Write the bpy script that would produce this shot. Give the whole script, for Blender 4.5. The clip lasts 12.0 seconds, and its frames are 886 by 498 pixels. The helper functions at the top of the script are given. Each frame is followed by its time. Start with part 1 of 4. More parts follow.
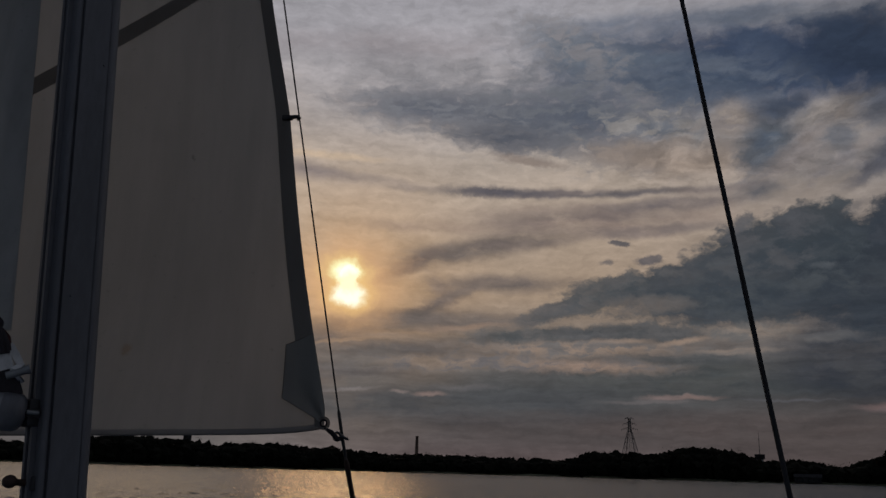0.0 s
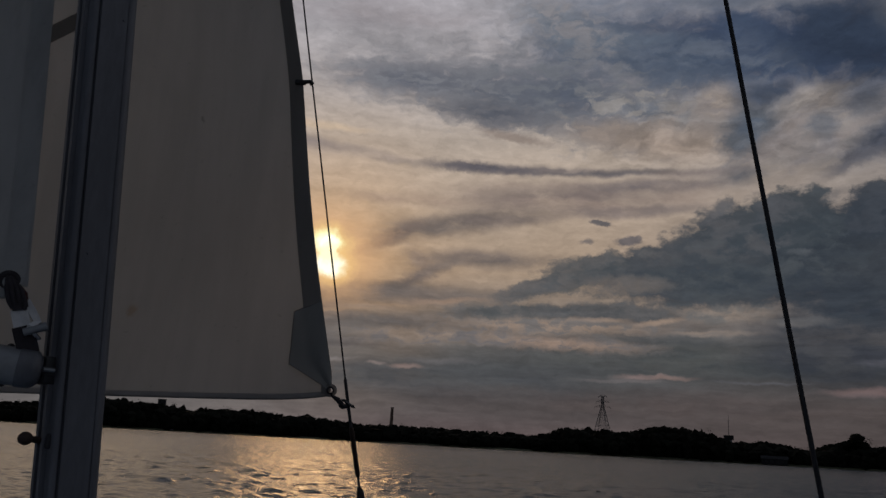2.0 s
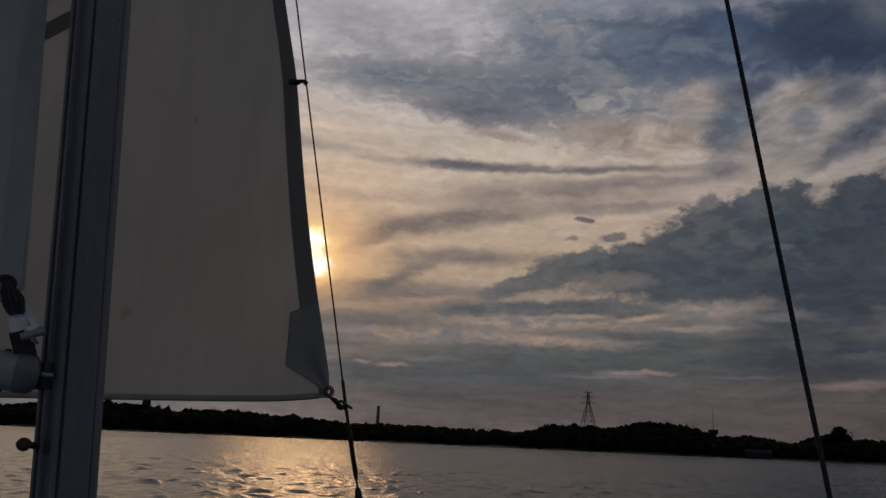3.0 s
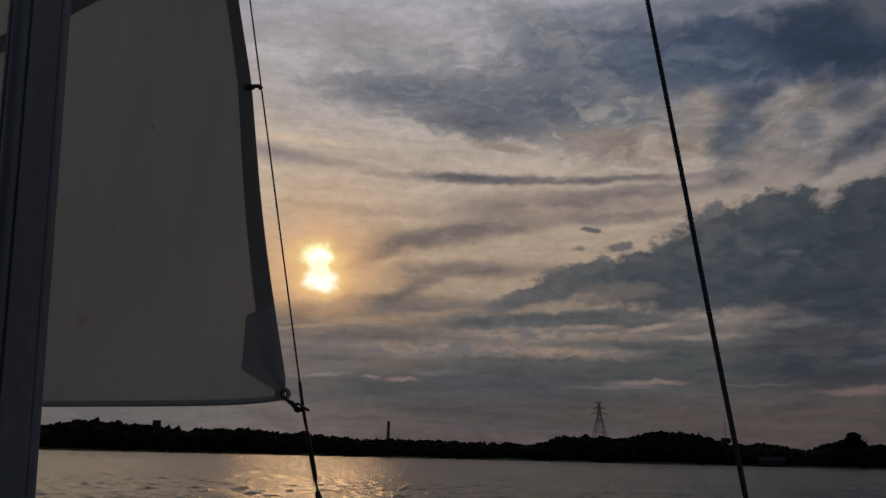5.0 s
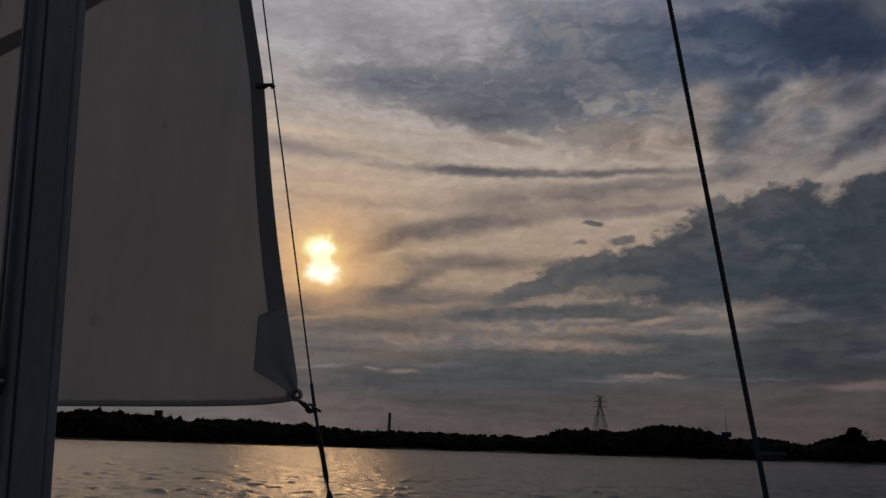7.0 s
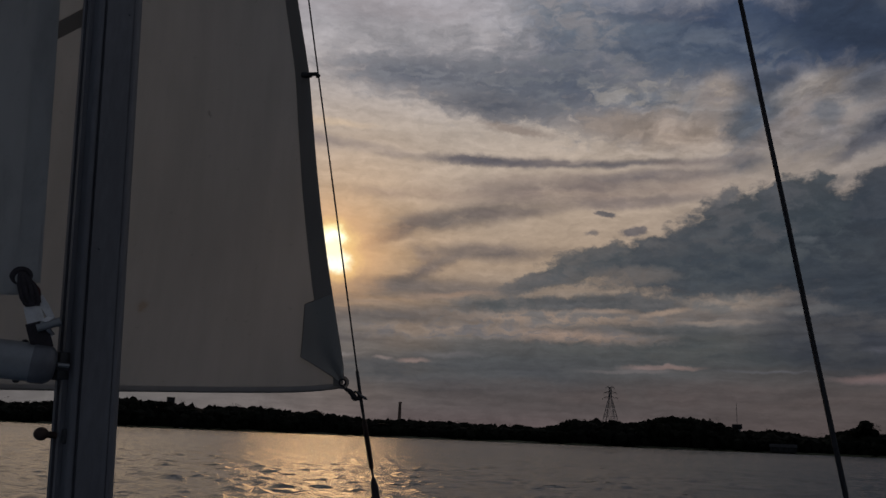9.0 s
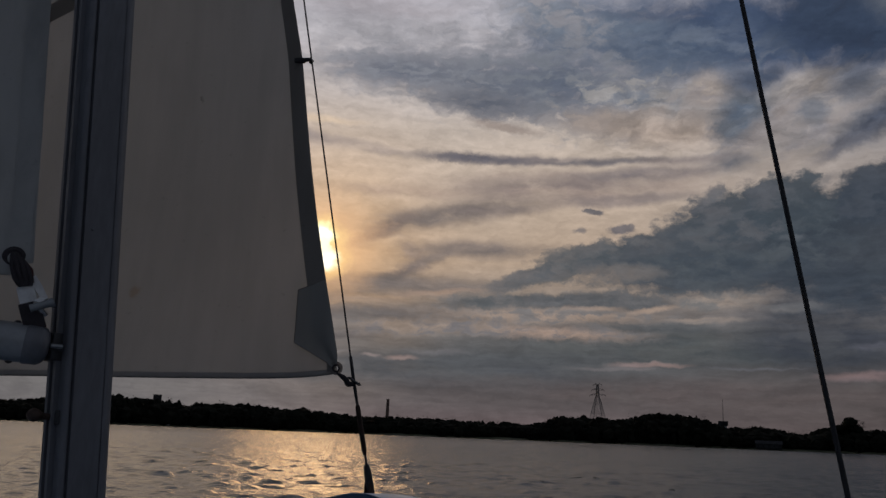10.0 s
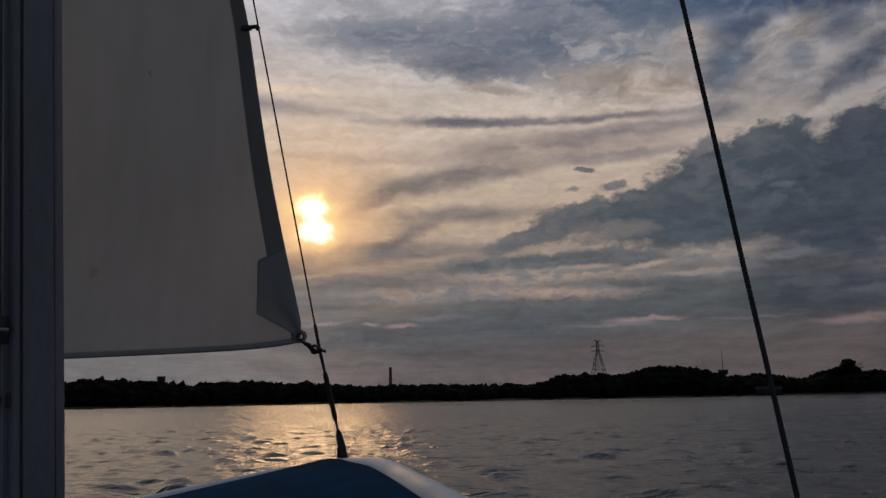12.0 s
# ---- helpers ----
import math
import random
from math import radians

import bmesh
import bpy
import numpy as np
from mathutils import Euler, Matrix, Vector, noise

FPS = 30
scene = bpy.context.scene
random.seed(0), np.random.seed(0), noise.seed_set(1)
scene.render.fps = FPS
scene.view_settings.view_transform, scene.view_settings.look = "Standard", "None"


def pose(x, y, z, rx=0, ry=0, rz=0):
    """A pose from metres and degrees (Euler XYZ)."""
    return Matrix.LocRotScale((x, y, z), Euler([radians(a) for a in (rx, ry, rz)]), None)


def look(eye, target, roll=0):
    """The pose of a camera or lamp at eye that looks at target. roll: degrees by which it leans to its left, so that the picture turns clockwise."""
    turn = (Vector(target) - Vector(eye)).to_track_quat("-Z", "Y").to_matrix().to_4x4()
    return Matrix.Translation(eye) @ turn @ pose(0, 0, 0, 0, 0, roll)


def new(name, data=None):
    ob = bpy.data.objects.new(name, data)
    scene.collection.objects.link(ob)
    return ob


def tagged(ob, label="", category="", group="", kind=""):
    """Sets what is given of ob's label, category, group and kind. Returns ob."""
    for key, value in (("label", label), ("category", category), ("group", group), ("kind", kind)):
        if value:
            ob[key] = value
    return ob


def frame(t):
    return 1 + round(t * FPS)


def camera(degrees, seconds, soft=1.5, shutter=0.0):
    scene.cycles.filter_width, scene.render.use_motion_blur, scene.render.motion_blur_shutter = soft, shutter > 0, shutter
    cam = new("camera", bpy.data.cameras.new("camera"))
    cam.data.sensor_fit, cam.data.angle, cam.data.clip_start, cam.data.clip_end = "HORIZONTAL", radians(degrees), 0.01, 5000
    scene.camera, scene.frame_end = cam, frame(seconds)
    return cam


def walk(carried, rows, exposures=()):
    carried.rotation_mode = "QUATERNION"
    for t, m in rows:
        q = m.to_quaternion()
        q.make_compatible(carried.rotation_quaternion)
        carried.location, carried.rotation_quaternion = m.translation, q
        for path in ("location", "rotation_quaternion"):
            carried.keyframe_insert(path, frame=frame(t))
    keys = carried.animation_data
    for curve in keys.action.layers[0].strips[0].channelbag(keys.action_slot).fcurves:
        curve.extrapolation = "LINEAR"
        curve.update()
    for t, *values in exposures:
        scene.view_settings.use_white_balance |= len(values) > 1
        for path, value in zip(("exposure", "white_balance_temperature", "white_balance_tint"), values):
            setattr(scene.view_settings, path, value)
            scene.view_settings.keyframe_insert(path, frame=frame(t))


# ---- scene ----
cam = camera(58.5, 12.0, 1.5)
PATH = [
    (0.0, pose(-0.0109, -0.0434, 1.0014, 105.73, -1.54, 1.61)),
    (0.5, pose(0.0090, -0.0330, 0.9939, 105.38, -1.17, 1.65)),
    (1.0, pose(-0.0230, -0.0345, 0.9843, 104.73, -1.37, 1.06)),
    (1.5, pose(-0.0507, -0.0251, 0.9752, 104.11, -2.35, 0.17)),
    (2.0, pose(-0.0877, -0.0399, 0.9940, 103.90, -3.16, -0.24)),
    (2.5, pose(-0.1184, -0.0391, 0.9981, 103.74, -2.88, -1.01)),
    (4.5, pose(-0.0373, -0.0302, 0.9855, 104.46, -1.54, -0.55)),
    (5.0, pose(0.0152, -0.0279, 0.9682, 104.74, -1.31, -0.39)),
    (5.5, pose(0.0030, -0.0047, 0.9554, 104.76, -1.37, -0.42)),
    (6.0, pose(-0.0001, -0.0094, 0.9749, 104.11, -1.47, -0.39)),
    (6.5, pose(-0.0146, -0.0168, 0.9640, 104.01, -1.72, -0.40)),
    (7.0, pose(-0.0123, -0.0274, 0.9912, 104.19, -1.72, -0.34)),
    (9.0, pose(-0.0992, -0.0334, 0.9857, 103.43, -2.28, 0.35)),
    (9.5, pose(-0.0902, -0.0306, 0.9583, 103.01, -2.02, -0.37)),
    (10.0, pose(-0.1124, -0.0255, 0.9574, 103.27, -2.20, -0.51)),
    (10.5, pose(-0.1570, -0.0315, 0.9850, 103.73, -1.99, -0.38)),
    (11.0, pose(-0.1046, -0.0182, 0.9406, 103.25, -1.16, -0.58)),
    (11.5, pose(-0.0729, -0.0157, 0.9428, 102.17, 0.04, -0.29)),
    (12.0, pose(-0.0236, -0.0129, 0.9482, 100.82, 1.10, -0.22)),
]
walk(cam, PATH, exposures=[(0.0, -0.09, 6500, 10), (1.5, -0.08, 6500, 10), (2.0, 0.0, 6500, 10), (2.5, 0.17, 6500, 10), (4.5, 0.13, 6500, 10), (5.0, 0.0, 6500, 10), (5.5, -0.12, 6500, 10), (6.5, -0.07, 6500, 10), (7.0, -0.05, 6500, 10),
                           (9.0, 0.06, 6500, 10), (9.5, 0.26, 6400, 10), (10.0, 0.29, 6350, 10), (10.5, 0.53, 6300, 10), (11.0, 0.51, 6300, 10), (11.5, 0.47, 6330, 10), (12.0, 0.36, 6250, 10)])

# ---------------------------------------------------------------- world, sun
SUN_AZ, SUN_EL = -9.1, 12.9          # degrees, right of straight ahead and above the horizon


def srgb(r, g, b):
    return tuple(((c / 255 + 0.055) / 1.055) ** 2.4 if c > 10 else c / 255 / 12.92 for c in (r, g, b))


class Nodes:
    """Short hand for building a node tree."""

    def __init__(self, tree):
        self.tree = tree
        tree.nodes.clear()

    def add(self, kind, ins=None, operation=None, interpolation_type=None, bands_direction=None, vector_type=None):
        n = self.tree.nodes.new(kind)
        if operation:
            n.operation = operation
        if interpolation_type:
            n.interpolation_type = interpolation_type
        if bands_direction:
            n.bands_direction = bands_direction
        if vector_type:
            n.vector_type = vector_type
        for k, v in (ins or {}).items():
            if isinstance(v, bpy.types.NodeSocket):
                self.tree.links.new(v, n.inputs[k])
            else:
                n.inputs[k].default_value = v
        return n

    def math(self, op, a, b=0.0, c=0.0):
        return self.add("ShaderNodeMath", {0: a, 1: b, 2: c}, operation=op).outputs[0]

    def vec(self, op, a, b=(0, 0, 0)):
        return self.add("ShaderNodeVectorMath", {0: a, 1: b}, operation=op).outputs[0]

    def scaled(self, a, s):
        return self.add("ShaderNodeVectorMath", {0: a, "Scale": s}, operation="SCALE").outputs[0]

    def blend(self, f, a, b, kind="MIX"):
        n = self.tree.nodes.new("ShaderNodeMix")
        n.data_type, n.blend_type = "RGBA", kind
        for i, v in ((0, f), (6, a), (7, b)):
            if isinstance(v, bpy.types.NodeSocket):
                self.tree.links.new(v, n.inputs[i])
            else:
                n.inputs[i].default_value = (*v, 1) if isinstance(v, tuple) and len(v) == 3 else v
        return n.outputs[2]

    def span(self, v, a, b, lo=0.0, hi=1.0, smooth=True):
        return self.add("ShaderNodeMapRange", {0: v, 1: a, 2: b, 3: lo, 4: hi},
                        interpolation_type="SMOOTHSTEP" if smooth else "LINEAR").outputs[0]

    def noise(self, v, scale, detail=4.0, rough=0.55, distort=0.0, colour=False):
        n = self.add("ShaderNodeTexNoise", {"Vector": v, "Scale": scale, "Detail": detail, "Roughness": rough,
                                            "Distortion": distort})
        return n.outputs["Color" if colour else "Fac"]

    def ramp(self, f, stops):
        n = self.add("ShaderNodeValToRGB", {0: f})
        e = n.color_ramp.elements
        while len(e) < len(stops):
            e.new(0.5)
        for el, (p, c) in zip(e, stops):
            el.position, el.color = p, (*c, 1)
        return n.outputs[0]


# Cloud formations: bearing, elevation, half width, half height (degrees), slant, two colours, softness,
# raggedness, texture (w wispy, c heaped, s streaky, r rippled), cover
def blue_gap(cloud):
    """The clear deep blue gap high on the right, with pale streaks across it."""
    cloud(23.1, 27.2, 13.30, 2.81, -8, (51, 64, 87), (59, 72, 94), 0.45, 0.8, "w", 0.97)
    cloud(15.0, 27.1, 8.00, 2.08, -13, (71, 82, 99), (90, 98, 112), 0.6, 1.1, "w", 0.92)
    cloud(29.8, 27.2, 5.65, 2.66, -12, (42, 51, 67), (48, 58, 75), 0.5, 0.6, "w", 0.9)
    cloud(14.7, 30.9, 6.48, 0.73, -1, (117, 121, 133), (94, 104, 120), 0.8, 0.9, "s", 0.85)
    cloud(13.1, 28.7, 3.46, 0.41, -2, (104, 113, 124), (89, 99, 114), 0.8, 0.9, "s", 0.7)
    cloud(21.8, 30.5, 4.84, 0.50, -6, (103, 108, 118), (92, 98, 110), 0.8, 0.8, "s", 0.8)
    cloud(31.9, 28.3, 1.72, 1.13, -43, (92, 94, 100), (81, 86, 95), 0.8, 0.7, "w", 0.7)


def rippled_bank(cloud):
    """A ragged, rippled grey bank under the gap."""
    cloud(-6.9, 30.0, 7.62, 0.91, 2, (137, 132, 136), (146, 139, 142), 0.8, 0.7, "s", 0.7)
    cloud(7.6, 29.8, 4.26, 1.67, -22, (99, 107, 118), (130, 128, 132), 0.7, 1.3, "r", 0.85)
    cloud(3.2, 25.1, 9.02, 2.06, -10, (79, 86, 98), (113, 114, 120), 0.9, 1.1, "r", 0.9)
    cloud(-4.0, 25.8, 4.96, 1.14, -1, (85, 90, 102), (114, 116, 123), 0.85, 1.1, "r", 0.9)
    cloud(8.9, 25.3, 5.86, 2.35, -14, (75, 83, 98), (102, 106, 114), 0.85, 1.1, "r", 0.92)
    cloud(2.7, 23.7, 3.74, 0.80, -4, (73, 79, 91), (97, 98, 105), 0.6, 1.2, "r", 0.85)
    cloud(14.8, 23.9, 4.16, 1.08, -4, (93, 100, 111), (139, 135, 133), 0.7, 1.5, "r", 0.85)
    cloud(11.4, 22.5, 2.75, 0.71, -1, (103, 102, 106), (144, 132, 124), 0.8, 1.4, "r", 0.75)
    cloud(4.5, 22.1, 2.61, 0.32, -8, (122, 110, 104), (134, 120, 111), 0.8, 1, "r", 0.7)


def pale_wisps(cloud):
    """Pale curling wisps below the gap."""
    cloud(24.7, 21.9, 7.73, 2.28, -7, (93, 96, 103), (129, 123, 122), 0.7, 1.3, "w", 0.9)
    cloud(15.9, 21.6, 4.88, 1.09, -8, (155, 139, 127), (144, 131, 122), 0.8, 0.9, "w", 0.8)
    cloud(21.5, 22.0, 2.00, 1.50, 44, (68, 79, 94), (85, 92, 102), 0.6, 1, "w", 0.88)
    cloud(23.1, 24.3, 1.99, 0.74, 0, (57, 69, 89), (73, 82, 98), 0.6, 1, "w", 0.85)
    cloud(19.2, 24.1, 1.36, 1.13, 29, (155, 142, 131), (129, 122, 121), 0.7, 1.2, "w", 0.82)
    cloud(25.6, 23.6, 1.91, 0.94, 9, (145, 136, 130), (121, 118, 118), 0.7, 1.2, "w", 0.8)
    cloud(27.4, 22.5, 1.78, 0.86, -61, (140, 131, 125), (118, 115, 117), 0.7, 1.1, "w", 0.75)
    cloud(23.0, 21.1, 3.57, 0.60, 33, (139, 128, 122), (121, 115, 115), 0.8, 1, "w", 0.75)
    cloud(26.6, 20.5, 3.98, 0.33, 29, (135, 126, 122), (111, 108, 111), 0.8, 0.9, "w", 0.75)
    cloud(26.5, 21.9, 0.86, 0.73, 22, (83, 88, 98), (94, 97, 104), 0.7, 0.9, "w", 0.75)
    cloud(29.2, 23.2, 1.32, 0.92, 12, (62, 70, 84), (75, 80, 91), 0.7, 1, "w", 0.8)
    cloud(30.3, 20.9, 2.52, 0.88, 28, (57, 64, 78), (71, 75, 86), 0.6, 0.9, "w", 0.88)
    cloud(28.0, 19.4, 2.14, 0.43, 25, (79, 81, 91), (93, 93, 100), 0.7, 0.8, "w", 0.75)
    cloud(30.6, 23.1, 1.56, 0.42, 17, (111, 109, 112), (95, 96, 102), 0.8, 0.9, "w", 0.7)
    cloud(20.9, 19.1, 1.76, 0.69, 5, (77, 81, 90), (92, 93, 99), 0.7, 0.9, "s", 0.8)


def long_dark_line(cloud):
    """One long thin dark line of cloud and its faint beginning."""
    cloud(8.6, 19.7, 10.70, 0.30, -1, (88, 86, 92), (112, 104, 104), 0.7, 0.9, "s", 0.93)
    cloud(1.9, 19.9, 3.46, 0.37, -2, (79, 78, 87), (97, 93, 98), 0.7, 1.2, "r", 0.88)
    cloud(-8.1, 20.6, 4.48, 0.36, -7, (139, 128, 123), (150, 136, 128), 0.8, 0.6, "s", 0.7)
    cloud(-12.7, 20.9, 2.91, 0.55, -6, (125, 116, 118), (137, 126, 124), 0.8, 0.6, "s", 0.75)
    cloud(-10.7, 22.0, 2.97, 0.24, -1, (214, 189, 160), (206, 181, 154), 0.8, 0.6, "s", 0.7)


def mauve_bands(cloud):
    """Soft mauve bands in the middle of the sky."""
    cloud(8.8, 17.8, 8.97, 1.13, 2, (108, 98, 98), (134, 119, 112), 0.7, 0.9, "s", 0.85)
    cloud(14.8, 18.7, 4.66, 0.43, 1, (97, 92, 97), (111, 103, 103), 0.6, 0.8, "s", 0.85)
    cloud(13.3, 16.9, 4.87, 0.36, 3, (106, 99, 100), (119, 109, 107), 0.7, 0.7, "s", 0.75)
    cloud(-3.6, 17.3, 4.26, 0.37, 0, (156, 135, 123), (168, 147, 129), 0.8, 0.7, "s", 0.6)


def sun_streaks(cloud):
    """Dark streaks reaching away from the sun."""
    cloud(0.7, 15.8, 6.14, 0.70, 9, (88, 82, 82), (110, 101, 97), 0.85, 0.9, "s", 0.97)
    cloud(-4.1, 14.7, 1.77, 0.49, 22, (104, 95, 92), (119, 105, 99), 0.7, 0.6, "s", 0.85)
    cloud(4.5, 16.2, 3.39, 0.33, 3, (106, 97, 95), (120, 108, 103), 0.7, 0.6, "s", 0.8)
    cloud(-5.6, 13.9, 2.50, 0.53, 25, (127, 107, 94), (146, 123, 105), 0.9, 1, "r", 0.75)
    cloud(2.9, 13.3, 4.81, 0.53, 1, (95, 89, 89), (117, 106, 101), 0.8, 1, "s", 0.93)
    cloud(-2.3, 11.7, 2.58, 0.49, 27, (101, 92, 90), (122, 109, 101), 0.9, 1, "r", 0.9)
    cloud(-2.3, 12.9, 1.09, 0.53, -40, (116, 103, 97), (135, 119, 109), 0.9, 1.1, "r", 0.7)
    cloud(-0.5, 12.6, 1.68, 0.29, 19, (113, 103, 98), (127, 115, 108), 0.7, 0.7, "s", 0.8)


def band_below_sun(cloud):
    """The dark band below the sun, with bright rims."""
    cloud(-7.2, 10.2, 5.70, 0.77, 6, (85, 82, 83), (102, 95, 92), 0.6, 0.6, "s", 0.97)
    cloud(-10.6, 9.0, 2.79, 0.48, 1, (87, 84, 85), (102, 95, 93), 0.6, 0.5, "s", 0.9)
    cloud(-0.4, 10.4, 4.55, 0.57, 1, (96, 91, 90), (115, 105, 100), 0.7, 0.8, "s", 0.85)
    cloud(-5.7, 8.4, 7.69, 0.64, 2, (92, 88, 88), (106, 100, 97), 0.7, 0.7, "s", 0.9)
    cloud(-7.8, 9.0, 4.85, 0.13, 7, (158, 133, 112), (141, 122, 106), 0.6, 0.6, "s", 0.85)
    cloud(-5.7, 9.3, 2.45, 0.12, 2, (152, 129, 110), (135, 118, 105), 0.7, 0.6, "s", 0.7)
    cloud(-0.8, 10.0, 3.10, 0.18, 5, (152, 128, 110), (134, 116, 104), 0.7, 0.8, "s", 0.8)


def heaped_bank(cloud):
    """The large dark heaped bank on the right."""
    cloud(22.6, 13.4, 6.87, 2.20, 13, (58, 64, 71), (68, 73, 79), 0.25, 0.6, "c", 0.95)
    cloud(28.0, 13.3, 6.33, 3.80, 1, (51, 57, 65), (59, 65, 72), 0.2, 0.6, "c", 0.97)
    cloud(24.4, 15.7, 3.14, 2.24, 5, (56, 63, 70), (66, 72, 78), 0.2, 0.8, "c", 0.96)
    cloud(29.9, 16.2, 2.78, 1.99, 13, (50, 57, 66), (62, 67, 75), 0.2, 0.8, "c", 0.95)
    cloud(20.3, 15.2, 4.06, 2.08, 18, (59, 66, 73), (78, 80, 85), 0.22, 0.9, "c", 0.96)
    cloud(15.7, 13.5, 6.06, 1.42, 12, (63, 69, 76), (78, 80, 84), 0.25, 0.9, "c", 0.96)
    cloud(9.5, 12.4, 3.99, 1.17, 16, (69, 75, 80), (90, 89, 90), 0.3, 1, "c", 0.95)
    cloud(5.8, 11.1, 2.55, 0.61, 15, (80, 83, 87), (98, 95, 95), 0.4, 0.9, "c", 0.9)
    cloud(18.5, 11.7, 7.89, 1.55, 1, (58, 65, 73), (70, 75, 80), 0.3, 0.9, "c", 0.93)
    cloud(5.0, 9.5, 4.71, 0.61, 2, (76, 80, 83), (96, 94, 94), 0.35, 0.9, "c", 0.92)
    cloud(11.7, 9.7, 5.55, 0.60, -1, (71, 75, 79), (89, 89, 91), 0.4, 1, "c", 0.9)
    cloud(27.2, 9.5, 6.26, 2.24, -5, (47, 53, 62), (56, 62, 70), 0.5, 0.7, "s", 0.92)
    cloud(16.1, 7.9, 5.69, 0.39, -1, (66, 71, 76), (77, 80, 83), 0.7, 0.9, "s", 0.7)


def heap_details(cloud):
    """Torn edges, light gaps and loose cloudlets of that bank."""
    cloud(12.5, 11.6, 2.79, 0.60, 3, (121, 110, 102), (102, 97, 95), 0.6, 1.1, "c", 0.75)
    cloud(26.8, 17.3, 0.77, 0.33, 23, (100, 98, 100), (86, 87, 91), 0.8, 1, "c", 0.6)
    cloud(24.6, 13.8, 0.78, 0.19, 0, (87, 91, 96), (76, 81, 87), 0.7, 0.8, "c", 0.7)
    cloud(18.5, 14.5, 1.15, 0.19, 5, (86, 89, 91), (77, 81, 86), 0.7, 0.9, "c", 0.65)
    cloud(21.0, 15.4, 0.97, 0.31, 21, (77, 81, 86), (85, 86, 91), 0.6, 0.9, "c", 0.6)
    cloud(19.7, 17.0, 0.92, 0.50, 20, (85, 87, 92), (98, 96, 98), 0.4, 0.9, "c", 0.85)
    cloud(10.9, 16.1, 0.74, 0.24, -4, (86, 84, 87), (99, 95, 97), 0.35, 0.8, "c", 0.95)
    cloud(13.0, 14.8, 0.93, 0.32, 6, (90, 87, 91), (102, 97, 99), 0.35, 0.8, "c", 0.92)
    cloud(9.9, 14.7, 0.54, 0.20, 5, (109, 103, 102), (115, 107, 104), 0.5, 0.8, "c", 0.85)


def low_slate(cloud):
    """Slate-grey sheets low over the woods."""
    cloud(-0.7, 4.6, 13.48, 1.19, 0, (71, 73, 77), (78, 79, 81), 0.6, 0.5, "s", 0.85)
    cloud(17.9, 6.6, 12.11, 1.15, -1, (64, 69, 72), (76, 78, 78), 0.6, 0.6, "s", 0.88)
    cloud(-8.8, 6.8, 5.17, 1.11, 2, (92, 89, 90), (102, 98, 96), 0.7, 0.6, "s", 0.85)
    cloud(26.3, 6.6, 4.95, 1.66, -3, (47, 51, 59), (54, 57, 65), 0.6, 0.6, "s", 0.9)
    cloud(12.8, 3.3, 15.73, 0.92, 0, (77, 70, 70), (83, 74, 73), 0.7, 0.4, "s", 0.7)


def low_breaks(cloud):
    """Thin warm breaks between the sheets."""
    cloud(7.4, 8.6, 6.66, 0.48, 0, (153, 133, 118), (110, 106, 105), 0.8, 1.3, "r", 0.9)
    cloud(8.4, 7.4, 5.20, 0.44, -2, (155, 133, 119), (108, 103, 103), 0.8, 1.3, "r", 0.88)
    cloud(-0.7, 7.6, 5.11, 0.52, 2, (143, 127, 115), (108, 104, 105), 0.8, 1.2, "r", 0.85)
    cloud(19.9, 9.6, 2.87, 0.50, 0, (137, 124, 114), (105, 103, 102), 0.6, 1.2, "c", 0.8)
    cloud(15.0, 9.2, 1.85, 0.20, 7, (154, 134, 119), (128, 116, 109), 0.6, 0.9, "s", 0.8)
    cloud(11.1, 9.2, 1.75, 0.18, 0, (155, 135, 120), (130, 118, 112), 0.6, 0.9, "s", 0.8)
    cloud(18.5, 8.4, 2.45, 0.17, -1, (140, 125, 114), (117, 110, 106), 0.6, 0.9, "s", 0.8)
    cloud(24.2, 9.1, 1.66, 0.22, 1, (111, 107, 105), (95, 95, 97), 0.7, 0.9, "s", 0.7)
    cloud(-2.8, 5.4, 0.89, 0.16, 1, (149, 123, 112), (128, 112, 108), 0.8, 0.9, "s", 0.85)


def last_light(cloud):
    """Faint pink bars close to the horizon."""
    cloud(-4.9, 5.4, 0.56, 0.10, 8, (133, 119, 114), (119, 109, 108), 0.8, 0.9, "s", 0.7)
    cloud(-8.7, 5.5, 1.74, 0.12, 4, (133, 123, 120), (121, 115, 114), 0.7, 0.6, "s", 0.7)
    cloud(-0.1, 5.9, 2.03, 0.16, 1, (108, 104, 105), (103, 100, 103), 0.9, 0.9, "s", 0.6)
    cloud(14.8, 5.3, 2.20, 0.15, 1, (132, 112, 105), (121, 106, 104), 0.6, 0.8, "s", 0.9)
    cloud(12.5, 5.0, 2.32, 0.12, 0, (114, 103, 103), (105, 99, 100), 0.7, 0.6, "s", 0.7)
    cloud(28.2, 4.7, 2.46, 0.28, 2, (113, 96, 95), (99, 89, 91), 0.6, 0.7, "s", 0.85)
    cloud(29.1, 6.5, 1.26, 0.18, 2, (86, 86, 94), (80, 81, 89), 0.7, 0.5, "s", 0.7)
    cloud(21.4, 5.2, 2.82, 0.09, -1, (88, 88, 94), (83, 85, 91), 0.7, 0.5, "s", 0.6)


